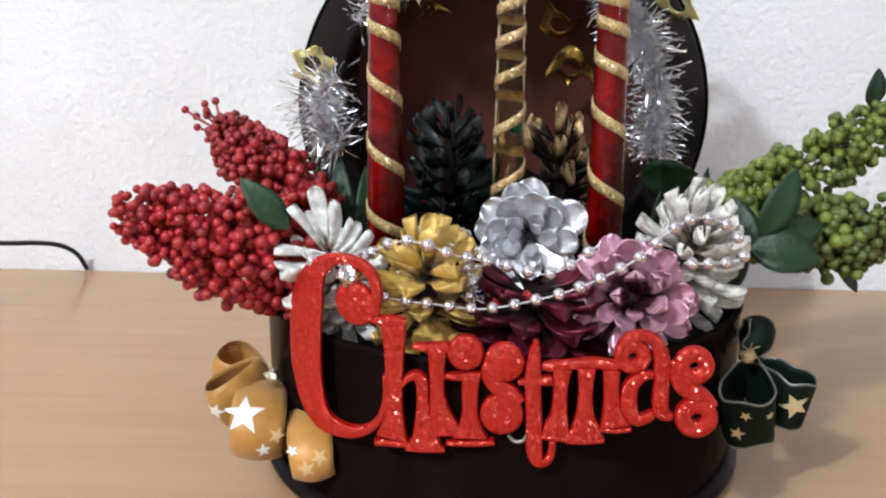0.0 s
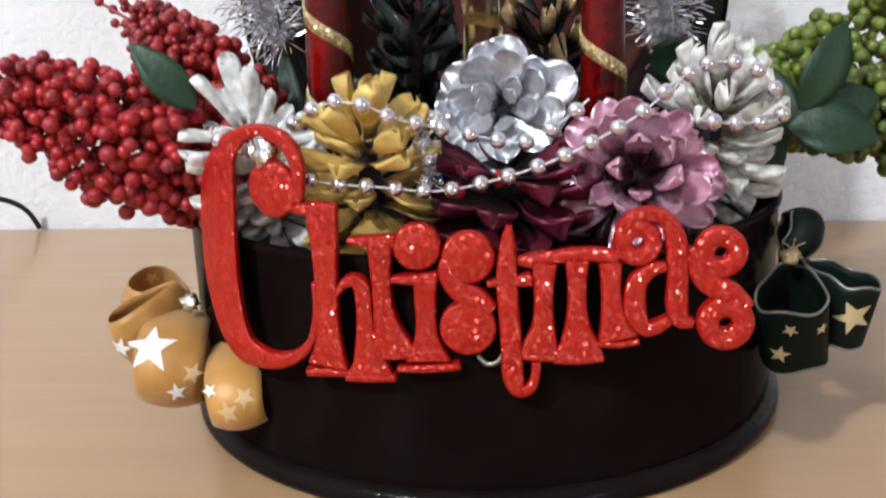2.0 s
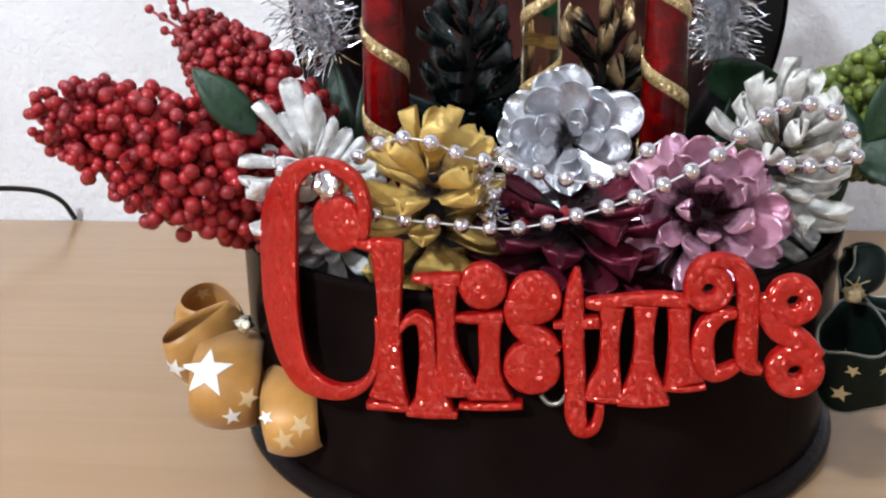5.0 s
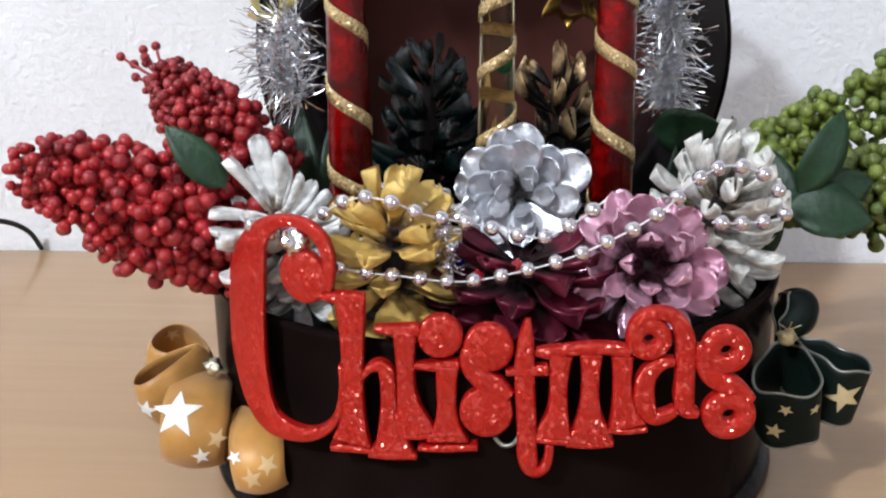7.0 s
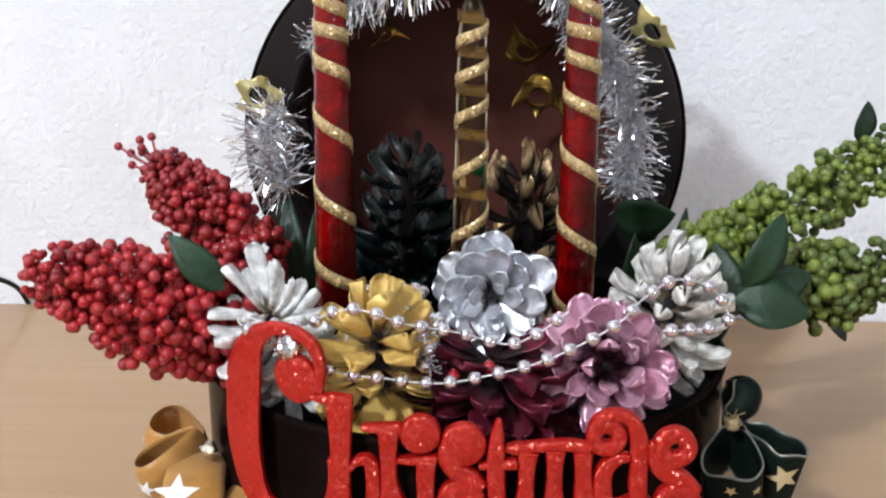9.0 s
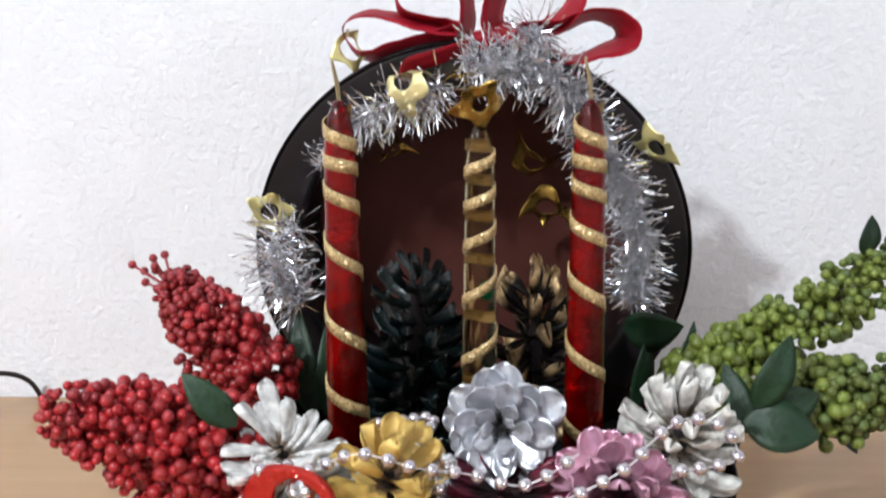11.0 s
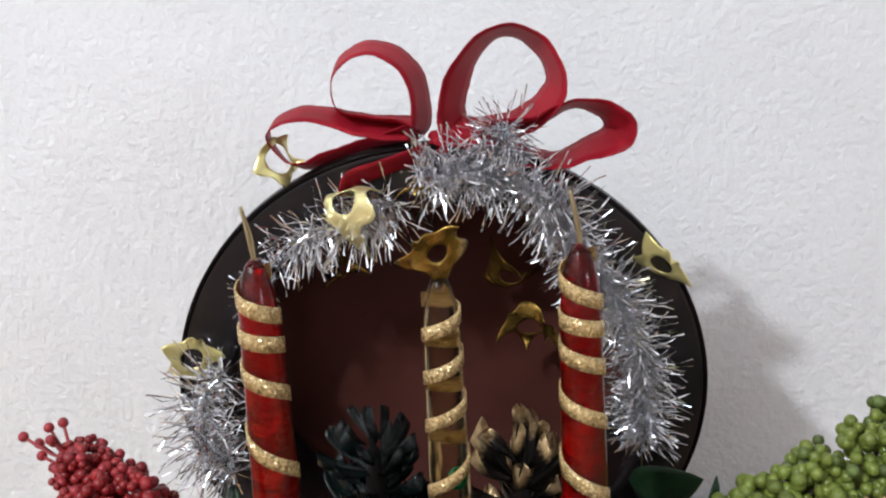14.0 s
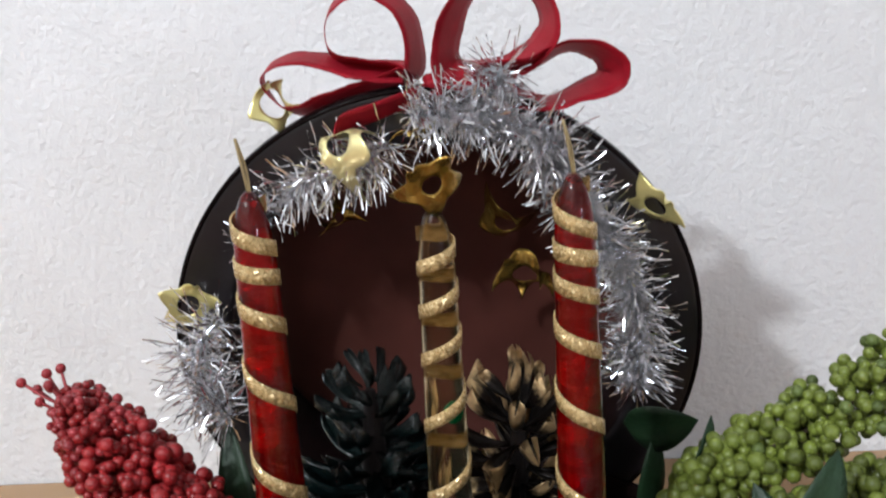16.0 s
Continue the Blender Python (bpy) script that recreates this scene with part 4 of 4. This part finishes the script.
red_loop(2, [(0.0544, 0.3126, 0.0095), (0.0400, 0.3149, 0.0084), (0.0272, 0.3174, 0.0074), (0.0128, 0.3212, 0.0053), (0.0004, 0.3226, 0.0048), (-0.0100, 0.3187, 0.0037), (-0.0134, 0.3115, 0.0037), (-0.0066, 0.3010, 0.0048), (0.0034, 0.2987, 0.0064), (0.0163, 0.3023, 0.0085), (0.0341, 0.3057, 0.0106)])
red_loop(3, [(0.0897, 0.3117, 0.0094), (0.1072, 0.3134, 0.0078), (0.1196, 0.3182, 0.0067), (0.1295, 0.3208, 0.0062), (0.1415, 0.3177, 0.0088), (0.1481, 0.3096, 0.0114), (0.1442, 0.3035, 0.0104), (0.1314, 0.2999, 0.0063), (0.1190, 0.2961, 0.0047), (0.1044, 0.2986, 0.0073), (0.0920, 0.3037, 0.0094)])
knot(red_bow, (0.067, RED_BOW_Y - 0.007, 0.307), (0.0065, 0.005, 0.005), "red_ribbon")
red_tail()


def teardrop(k, d, n, length, opening, steps=10):
    """A loop from the knot k out along d and back, opening along n."""
    k, d, n = Vector(k), Vector(d).normalized(), Vector(n).normalized()
    pts = []
    for i in range(steps):
        s = 2 * math.pi * i / steps
        pts.append(tuple(k + d * length * (1 - math.cos(s)) / 2 + n * opening * math.sin(s) * (0.35 + 0.65 * (1 - math.cos(s)) / 2)))
    return pts


def star_bow(label, kat, loops, mat, edge, knot_mat):
    """Loops: root, direction, axis across the ribbon, length, opening, ribbon width, pinch at the knot, stars (place, height, size, turn, print)."""
    t = empty("ribbon_bow", kat, label, "bow")
    for root, d, ax, length, opening, width, pinch, stars in loops:
        ax = Vector(ax).normalized()
        d = Vector(d)
        d = (d - ax * d.dot(ax)).normalized()
        rows = band_rows(teardrop(root, d, ax.cross(d), length, opening, 12), ax, width, 0.04, 5)
        crown = 0.0045 if edge and pinch else 0.0 if edge else 0.0030
        for k, (a, b) in enumerate(rows if edge else ()):
            a += ax * 0.0009 * math.sin(k * 0.55 + len(stars)) + d * 0.0010 * math.sin(k * 0.33 + width * 900)
            b += ax * 0.0007 * math.sin(k * 0.47 + 2) + d * 0.0010 * math.sin(k * 0.40 + length * 900)
        if pinch:
            for k, (p, q) in enumerate(rows):
                out = (1 - math.cos(2 * math.pi * k / len(rows))) / 2
                g = 0.10 * out ** 4 + pinch * (1 - out) ** 2
                mid = (p + q) / 2
                p += (mid - p) * g
                q += (mid - q) * g
        bm = bmesh.new()
        ribbon(bm, rows, True, 0.0005, 8, crown)
        lp = part("loop", bm, mat, t)
        if edge:
            for side in (0, 1):
                bm = bmesh.new()
                tube(bm, [r[side] for r in rows], 0.0006, 6, closed=True)
                part("wire_edge", bm, edge, lp)
        for at, v, r, turn, kind in stars:
            for face in (1, -1):
                bm = bmesh.new()
                ribbon_star(bm, rows, at, v, r, turn, face, crown=crown)
                bmesh.ops.remove_doubles(bm, verts=bm.verts[:], dist=0.00002)
                part("printed_star", bm, kind, lp, smooth=False)
    knot(t, tuple(kat), (0.0038, 0.0034, 0.0032), knot_mat)
    if edge:
        for q in (-0.5, 0.1, 0.6):
            bm = bmesh.new()
            tube(bm, spline([tuple(kat), tuple(Vector(kat) + Vector((0.002 * q, -0.001, 0.004))), tuple(Vector(kat) + Vector((0.008 * q, -0.002, 0.008 - 0.003 * abs(q))))], 4), 0.0003, 5)
            part("thread", bm, knot_mat, t)
    return t


star_bow("gold ribbon bow printed with white stars on the box side", (-0.0513, 0.4730, 0.0633), (
    ((-0.0622, 0.4974, 0.0516), (-0.939, 0.233, 0.252), (0.169, -0.325, 0.931), 0.0273, 0.0140, 0.0208, 0.15, ((0.62, 0.40, 0.0040, 0.4, "pale_print"), (0.40, 0.45, 0.0036, 0.1, "pale_print"))),
    ((-0.0583, 0.4880, 0.0575), (-0.733, -0.611, -0.270), (-0.330, -0.230, 0.915), 0.0310, 0.0105, 0.0280, 0.15, ((0.45, 0.42, 0.0050, 0.4, "white_print"),)),
    ((-0.0592, 0.4837, 0.0539), (0.111, -0.853, -0.510), (0.977, 0.189, -0.103), 0.0405, 0.0175, 0.0284, 0.15, ((0.690, 0.755, 0.0102, 0.0, "white_print"), (0.535, 0.34, 0.0040, 0.2, "white_print"), (0.60, 0.12, 0.0042, 0.9, "pale_print"))),
    ((-0.0322, 0.4720, 0.0462), (0.218, -0.848, -0.482), (0.976, 0.199, 0.092), 0.0385, 0.0140, 0.0228, 0.15, ((0.60, 0.30, 0.0042, 0.5, "pale_print"), (0.555, 0.62, 0.0046, 0.2, "pale_print"), (0.64, 0.90, 0.0030, 0.4, "white_print"))),
), "gold_ribbon", "", "crumpled_foil")

star_bow("dark green wired ribbon bow with gold stars on the box side", (0.1888, 0.4850, 0.0775), (
    ((0.1932, 0.4978, 0.0596), (-0.190, -0.925, -0.345), (-0.157, -0.315, 0.940), 0.0350, 0.0177, 0.0289, 0.0, ((0.50, 0.27, 0.0032, 0.3, "gold_print"), (0.545, 0.66, 0.0043, 0.7, "gold_print"), (0.38, 0.30, 0.0028, 0.7, "gold_print"))),
    ((0.1942, 0.4986, 0.0613), (0.711, -0.670, -0.216), (0.116, -0.191, 0.975), 0.0321, 0.0117, 0.0268, 0.0, ((0.59, 0.46, 0.0078, 0.2, "gold_print"), (0.42, 0.5, 0.0050, 0.3, "gold_print"))),
    ((0.1915, 0.4990, 0.0722), (0.42, 0.25, 0.853), (-0.86, -0.10, 0.42), 0.0185, 0.0070, 0.0165, 0.60, ()),
), "green_ribbon", "wire_edge", "gold_thread")


# ---------------------------------------------------------------- bead strings
def sphere_mesh(name, mat, r, u=14, v=9):
    bm = bmesh.new()
    bmesh.ops.create_uvsphere(bm, u_segments=u, v_segments=v, radius=r)
    me = bpy.data.meshes.new(name)
    bm.to_mesh(me)
    bm.free()
    me.materials.append(MATS[mat])
    me.shade_smooth()
    return me


BEAD = sphere_mesh("bead", "pearl", 0.0029, 18, 12)


def bead_string(label, pts, step=0.0098):
    t = empty("bead_garland", pts[0], label, "bead garland")
    P = [Vector(p) for p in spline(pts, 24)]
    bm = bmesh.new()
    tube(bm, P[::4] + [P[-1]], 0.00035, 5)
    part("string", bm, "string", t)
    run = 0.0
    for a, b in zip(P, P[1:]):
        run += (b - a).length
        if run >= step:
            run -= step
            ob = new("bead", BEAD)
            ob.parent = t
            ob.matrix_parent_inverse = t.matrix_basis.inverted()
            ob.matrix_basis = Matrix.Translation(b)
    return t


bead_string("string of silvery pearl beads draped along the front", [
    (-0.026, 0.448, 0.138), (-0.0248, 0.443, 0.1350), (-0.0060, 0.436, 0.1295), (0.0142, 0.430, 0.1212), (0.0364, 0.429, 0.1187), (0.0575, 0.430, 0.1168), (0.0784, 0.431, 0.1206),
    (0.0982, 0.429, 0.1276), (0.1178, 0.430, 0.1374), (0.1295, 0.431, 0.1455), (0.1337, 0.434, 0.1500)])
bead_string("string of silvery pearl beads draped over the cones", [
    (-0.020, 0.440, 0.139), (0.0003, 0.437, 0.1363), (0.0121, 0.433, 0.1435), (0.0233, 0.428, 0.1478), (0.0349, 0.425, 0.1465), (0.0442, 0.430, 0.1414), (0.0638, 0.437, 0.1360),
    (0.0831, 0.436, 0.1318), (0.0925, 0.436, 0.1344), (0.0999, 0.436, 0.1393), (0.108, 0.436, 0.146)])
bead_string("string of silvery pearl beads over the white cone", [
    (0.1337, 0.434, 0.1500), (0.150, 0.448, 0.1560), (0.1646, 0.452, 0.1530), (0.1730, 0.456, 0.1443), (0.1743, 0.455, 0.1358), (0.1587, 0.448, 0.1352), (0.1460, 0.440, 0.1374)])
bead_string("short string of silvery beads between the cones", [
    (0.018, 0.470, 0.142), (0.0344, 0.490, 0.1370), (0.0460, 0.498, 0.1345), (0.0440, 0.470, 0.1360), (0.0476, 0.455, 0.1310), (0.0520, 0.447, 0.1230), (0.0500, 0.447, 0.1160)], 0.0075)


def bauble(label, at, r, mat, tall=1.0):
    bm = bmesh.new()
    bmesh.ops.create_uvsphere(bm, u_segments=18, v_segments=12, radius=r, matrix=Matrix.Translation(at) @ Matrix.Diagonal((1, 1, tall, 1)))
    lathe(bm, [(r * 0.3, r * 0.93), (r * 0.3, r * 1.15), (0, r * 1.18)], 10, Matrix.Translation(at))
    return tagged(mesh_object("bauble", bm, mat), label, "bauble")


bauble("small glossy blue bauble between the cones", (0.0545, 0.463, 0.1165), 0.0036, "blue_gloss")
bauble("small emerald gem inside the clear candle band", (0.0690, 0.5440, 0.185), 0.0034, "emerald", 1.5)


def foil_ball(label, at, r, seed):
    """A small ball of crumpled silver foil."""
    rng = random.Random(seed)
    bm = bmesh.new()
    bmesh.ops.create_icosphere(bm, subdivisions=3, radius=r)
    for v in bm.verts:
        n = noise.noise(v.co * 2.2 / r + Vector((seed, 0, 0)))
        v.co *= 1 + 0.22 * n + rng.uniform(-0.07, 0.07)
    bmesh.ops.translate(bm, verts=bm.verts[:], vec=at)
    return tagged(mesh_object("foil_ball", bm, "silver_foil", smooth=False), label, "foil ball")


foil_ball("crumpled silver foil ball behind the sign", (-0.0015, 0.428, 0.1322), 0.0058, 3)
foil_ball("crumpled silver foil ball between the cones", (0.0530, 0.452, 0.1228), 0.0042, 5)


bauble("tiny glossy red bauble in the burgundy cone", (0.0772, 0.447, 0.1172), 0.0030, "red_gloss")
bauble("tiny glossy red bauble in the burgundy cone", (0.0625, 0.447, 0.1130), 0.0030, "red_gloss")
foil_ball("flat scrap of crumpled silver foil under the silver cone", (0.0560, 0.440, 0.1395), 0.0036, 8)


# ---------------------------------------------------------------- tinsel
def tinsel(label, pts, count, reach, seed, strip=0.00075, sweep=0.9, drop=0.12):
    """Fine metal strips standing off a core thread."""
    rng = random.Random(seed)
    P = [Vector(p) for p in spline(pts, 14)]
    verts, faces = [], []
    for i in range(count):
        q = rng.uniform(0, len(P) - 1.001)
        k = int(q)
        p = P[k].lerp(P[k + 1], q - k)
        d = (P[k + 1] - P[k]).normalized()
        r = Vector((rng.gauss(0, 1), rng.gauss(0, 1), rng.gauss(0, 1)))
        r = (r - d * r.dot(d) * rng.uniform(0.25, sweep)).normalized()
        w = r.orthogonal().normalized()
        w = Matrix.Rotation(rng.uniform(0, 6.28), 3, r) @ w
        ln = reach * rng.uniform(0.30, 1.10)
        h = w * strip * rng.uniform(0.7, 1.3) / 2
        n = len(verts)
        turn = Matrix.Rotation(rng.uniform(-1.3, 1.3), 3, r)
        verts += [p - h, p + h]
        for g in range(4):
            r = (r + Vector((rng.gauss(0, 1), rng.gauss(0, 1), rng.gauss(-drop, 1))) * 0.17).normalized()
            p = p + r * ln / 4
            h = turn @ h
            verts += [p - h, p + h]
            faces.append((n + 2 * g, n + 2 * g + 1, n + 2 * g + 3, n + 2 * g + 2))
    me = bpy.data.meshes.new("tinsel_garland")
    me.from_pydata([tuple(v) for v in verts], [], faces)
    me.materials.append(MATS["silver_tinsel"])
    return tagged(new("tinsel_garland", me), label, "tinsel", kind="stuff")


def ring_point(deg, r, y):
    s = r * math.sin(radians(deg))
    return (LID.x + r * math.cos(radians(deg)), LID.y - math.tan(LEAN_LID) * s - y, LID.z + s)


tinsel("silver tinsel garland fixed round the side of the lid", [ring_point(a, 0.100, 0.006) for a in (-14, -4, 8, 20, 32, 44)] + [ring_point(a, 0.110, 0.008) for a in (54, 62)], 2300, 0.024, 21)
tinsel("silver tinsel garland bunched at the top of the lid", [ring_point(a, 0.118, 0.012) for a in (60, 67, 75, 84, 92)], 850, 0.023, 22)
tinsel("silver tinsel tuft pushed up behind the bow", [(0.078, 0.626, 0.288), (0.088, 0.623, 0.300), (0.097, 0.622, 0.314)], 520, 0.023, 23)
tinsel("silver tinsel garland hanging inside the lid top", [(0.043, 0.620, 0.283), (0.036, 0.616, 0.278), (0.026, 0.615, 0.274), (0.010, 0.620, 0.270), (-0.004, 0.626, 0.262)], 540, 0.023, 24, drop=1.0)
tinsel("thin silver tinsel along the lid edge", [(-0.004, 0.626, 0.262), (-0.020, 0.630, 0.250), (-0.029, 0.630, 0.236)], 170, 0.016, 25)
tinsel("silver tinsel tuft beside the lid", [(-0.042, 0.622, 0.203), (-0.054, 0.614, 0.189), (-0.051, 0.606, 0.174), (-0.037, 0.602, 0.161)], 580, 0.027, 26)
tinsel("silver tinsel strand between the cones", [(0.046, 0.462, 0.138), (0.050, 0.452, 0.128), (0.053, 0.446, 0.116)], 200, 0.007, 27)


# ---------------------------------------------------------------- berry sprays and leaves
def berry_spray(label, stems, seed, mats, group):
    """Stems: (points, envelope radii at root, middle, tip, number, berry radius at root and tip)."""
    rng = random.Random(seed)
    root = stems[0][0][0]
    t = empty("berry_spray", root, label, "berry spray", group)
    big = [sphere_mesh("berry", mats[0], 1.0, 11, 8)]
    small = [sphere_mesh("berry", mats[1], 1.0, 10, 7)]
    ball = sphere_mesh("ball", mats[0], 1.0, 9, 6)
    for pts, env, count, rr in stems:
        P = [Vector(p) for p in spline(pts, 12)]
        bm = bmesh.new()
        tube(bm, P, [0.0016 - 0.0009 * i / len(P) for i in range(len(P))], 6)
        part("twig", bm, "twig_brown", t)
        # inner berries that hide the twig, too many to tell apart
        verts, faces = [], []
        for k in range(int(count * 5)):
            f = rng.random()
            q = min(int(f * (len(P) - 1)), len(P) - 2)
            e = env[0] + (env[1] - env[0]) * f * 2 if f < 0.5 else env[1] + (env[2] - env[1]) * (f - 0.5) * 2
            r = Vector((rng.gauss(0, 1), rng.gauss(0, 1), rng.gauss(0, 1))).normalized()
            s = (rr[0] + (rr[1] - rr[0]) * f) * rng.uniform(0.75, 1.05)
            c = P[q] + r * e * 0.93 * rng.random() ** 0.35
            n = len(verts)
            verts += [tuple(c + v.co * s) for v in ball.vertices]
            faces += [tuple(n + i for i in p.vertices) for p in ball.polygons]
        me = bpy.data.meshes.new("berry_filling")
        me.from_pydata(verts, [], faces)
        me.materials.append(MATS[mats[0]])
        me.shade_smooth()
        ob = tagged(new("berry_filling", me), kind="stuff")
        ob.parent = t
        ob.matrix_parent_inverse = t.matrix_basis.inverted()
        placed = []
        tries = 0
        while len(placed) < count and tries < count * 30:
            tries += 1
            f = rng.random() ** 0.9
            k = min(int(f * (len(P) - 1)), len(P) - 2)
            d = (P[k + 1] - P[k]).normalized()
            e = env[0] + (env[1] - env[0]) * f * 2 if f < 0.5 else env[1] + (env[2] - env[1]) * (f - 0.5) * 2
            r = Vector((rng.gauss(0, 1), rng.gauss(0, 1), rng.gauss(0, 1)))
            r = (r - d * r.dot(d)).normalized()
            s = (rr[0] + (rr[1] - rr[0]) * f) * rng.uniform(0.8, 1.15)
            p = P[k].lerp(P[k + 1], rng.random()) + r * e * rng.uniform(0.60, 1.0)
            if any((p - q).length < (s + z) * 0.55 for q, z in placed):
                continue
            placed.append((p, s))
            ob = new("berry", (big if s > rr[0] * 0.45 + rr[1] * 0.55 else small)[0])
            ob.parent = t
            ob.matrix_parent_inverse = t.matrix_basis.inverted()
            ob.matrix_basis = Matrix.Translation(p) @ Euler((rng.uniform(0, 3), rng.uniform(0, 3), 0)).to_matrix().to_4x4() @ Matrix.Scale(s, 4)
    return t


def leaf(bm, base, tip, normal, width, fold=0.15, bow=0.1):
    """A pointed leaf with a folded midrib, as a thin solid."""
    base, tip, nrm = Vector(base), Vector(tip), Vector(normal).normalized()
    d = tip - base
    side = d.cross(nrm).normalized()
    nrm = side.cross(d).normalized()
    n = 9
    fr, bk = [], []
    for i in range(n + 1):
        u = i / n
        w = width / 2 * math.sin(math.pi * min(1.0, u ** 0.8)) ** 0.8 + 0.0002
        c = base + d * u + nrm * d.length * bow * math.sin(math.pi * u)
        row = [c + side * w * v + nrm * (abs(v) * w * fold) for v in (-1, -0.5, 0, 0.5, 1)]
        fr.append([bm.verts.new(p + nrm * 0.00025) for p in row])
        bk.append([bm.verts.new(p - nrm * 0.00025) for p in row])
    for i in range(n):
        for k in range(4):
            bm.faces.new((fr[i][k], fr[i + 1][k], fr[i + 1][k + 1], fr[i][k + 1]))
            bm.faces.new((bk[i][k], bk[i][k + 1], bk[i + 1][k + 1], bk[i + 1][k]))
        bm.faces.new((fr[i][0], bk[i][0], bk[i + 1][0], fr[i + 1][0]))
        bm.faces.new((fr[i][4], fr[i + 1][4], bk[i + 1][4], bk[i][4]))


def add_leaf(parent, base, tip, normal, width, fold=0.2, bow=0.1, name="leaf"):
    bm = bmesh.new()
    leaf(bm, base, tip, normal, width, fold, bow)
    return part(name, bm, "leaf_green", parent)


red = berry_spray("spray of glossy red artificial berries in the box", (
    ([(-0.048, 0.556, 0.129), (-0.0705, 0.569, 0.1445), (-0.0905, 0.582, 0.1595), (-0.1075, 0.597, 0.173)], (0.023, 0.026, 0.013), 145, (0.0037, 0.0022)),
    ([(-0.038, 0.490, 0.112), (-0.064, 0.478, 0.128), (-0.089, 0.466, 0.141), (-0.111, 0.456, 0.152)], (0.026, 0.030, 0.013), 155, (0.0038, 0.0023)),
), 31, ("red_berry", "small_red_berry"), "berry sprays")
rng_tip = random.Random(5)
for ex, ez in ((-0.1330, 0.1835), (-0.1265, 0.1795), (-0.1210, 0.1870), (-0.1270, 0.1725), (-0.1200, 0.1800), (-0.1145, 0.1888), (-0.1180, 0.1835)):
    end = Vector((ex, 0.599 + rng_tip.uniform(-0.004, 0.004), ez))
    tips = bmesh.new()
    tube(tips, spline([(-0.106, 0.596, 0.170), ((ex - 0.106) / 2, 0.597, (ez + 0.170) / 2 - 0.001), tuple(end)], 4), 0.0008, 5)
    bmesh.ops.create_uvsphere(tips, u_segments=9, v_segments=6, radius=0.0025, matrix=Matrix.Translation(end))
    part("bud", tips, "small_red_berry", red)
add_leaf(red, (-0.0380, 0.466, 0.1425), (-0.0600, 0.464, 0.1675), (0.15, -0.9, 0.35), 0.0145)

green = berry_spray("spray of lime green artificial berries with leaves", (
    ([(0.172, 0.590, 0.116), (0.188, 0.590, 0.130), (0.217, 0.592, 0.143), (0.250, 0.600, 0.157), (0.280, 0.606, 0.174), (0.315, 0.612, 0.186)], (0.012, 0.021, 0.019), 150, (0.0042, 0.0024)),
    ([(0.200, 0.556, 0.122), (0.2350, 0.560, 0.1215), (0.2620, 0.564, 0.1225), (0.3120, 0.571, 0.1305)], (0.012, 0.024, 0.019), 150, (0.0044, 0.0024)),
), 33, ("green_berry", "small_green_berry"), "berry sprays")
add_leaf(green, (0.2010, 0.530, 0.1290), (0.2185, 0.536, 0.1650), (0.2, -0.95, 0.2), 0.0180)
add_leaf(green, (0.1960, 0.530, 0.1225), (0.2325, 0.526, 0.1165), (0.1, -0.80, 0.5), 0.0260)
add_leaf(green, (0.2000, 0.530, 0.1180), (0.1890, 0.546, 0.1470), (-0.1, -0.95, 0.2), 0.0135)
add_leaf(green, (0.2000, 0.534, 0.1240), (0.2360, 0.540, 0.1330), (0.3, -0.90, 0.2), 0.0220)
add_leaf(green, (0.1900, 0.548, 0.0900), (0.1990, 0.547, 0.1230), (0.1, -0.95, 0.1), 0.0090, name="stalk")
add_leaf(green, (0.176, 0.598, 0.120), (0.1846, 0.5985, 0.1534), (0.2, -0.95, 0.0), 0.008)
add_leaf(green, (0.262, 0.590, 0.100), (0.274, 0.585, 0.082), (0.2, -0.95, 0.0), 0.008)
add_leaf(green, (0.276, 0.606, 0.190), (0.279, 0.606, 0.212), (0.2, -0.95, 0.0), 0.012)

sprig = empty("leaf_sprig", (0.150, 0.615, 0.100), "dark green artificial leaf in front of the lid", "leaf")
add_leaf(sprig, (0.1475, 0.616, 0.1440), (0.1805, 0.606, 0.1480), (0.1, -0.9, -0.2), 0.0270)
add_leaf(sprig, (0.1560, 0.616, 0.0950), (0.1620, 0.612, 0.1420), (0.1, -0.95, 0.1), 0.0120)
sprig = empty("leaf_sprig", (-0.030, 0.590, 0.095), "dark green artificial leaf beside the lid", "leaf")
add_leaf(sprig, (-0.028, 0.588, 0.095), (-0.040, 0.606, 0.158), (-0.1, -0.95, 0.2), 0.017)
add_leaf(sprig, (-0.022, 0.585, 0.100), (-0.022, 0.600, 0.150), (0.4, -0.9, 0.1), 0.014)


# ---------------------------------------------------------------- cable
def cable(label, pts, r=0.0022, mat="black_rubber"):
    bm = bmesh.new()
    tube(bm, spline(pts, 10), r, 8)
    return tagged(mesh_object("cable", bm, mat), label, "cable")


cable("thin black cable rising off the table beside the wall", [(-0.40, 0.62, 0.085), (-0.385, 0.70, 0.070), (-0.367, 0.780, 0.0470), (-0.352, 0.815, 0.0385), (-0.341, 0.835, 0.0310), (-0.334, 0.850, 0.0190), (-0.331, 0.860, 0.0022)])
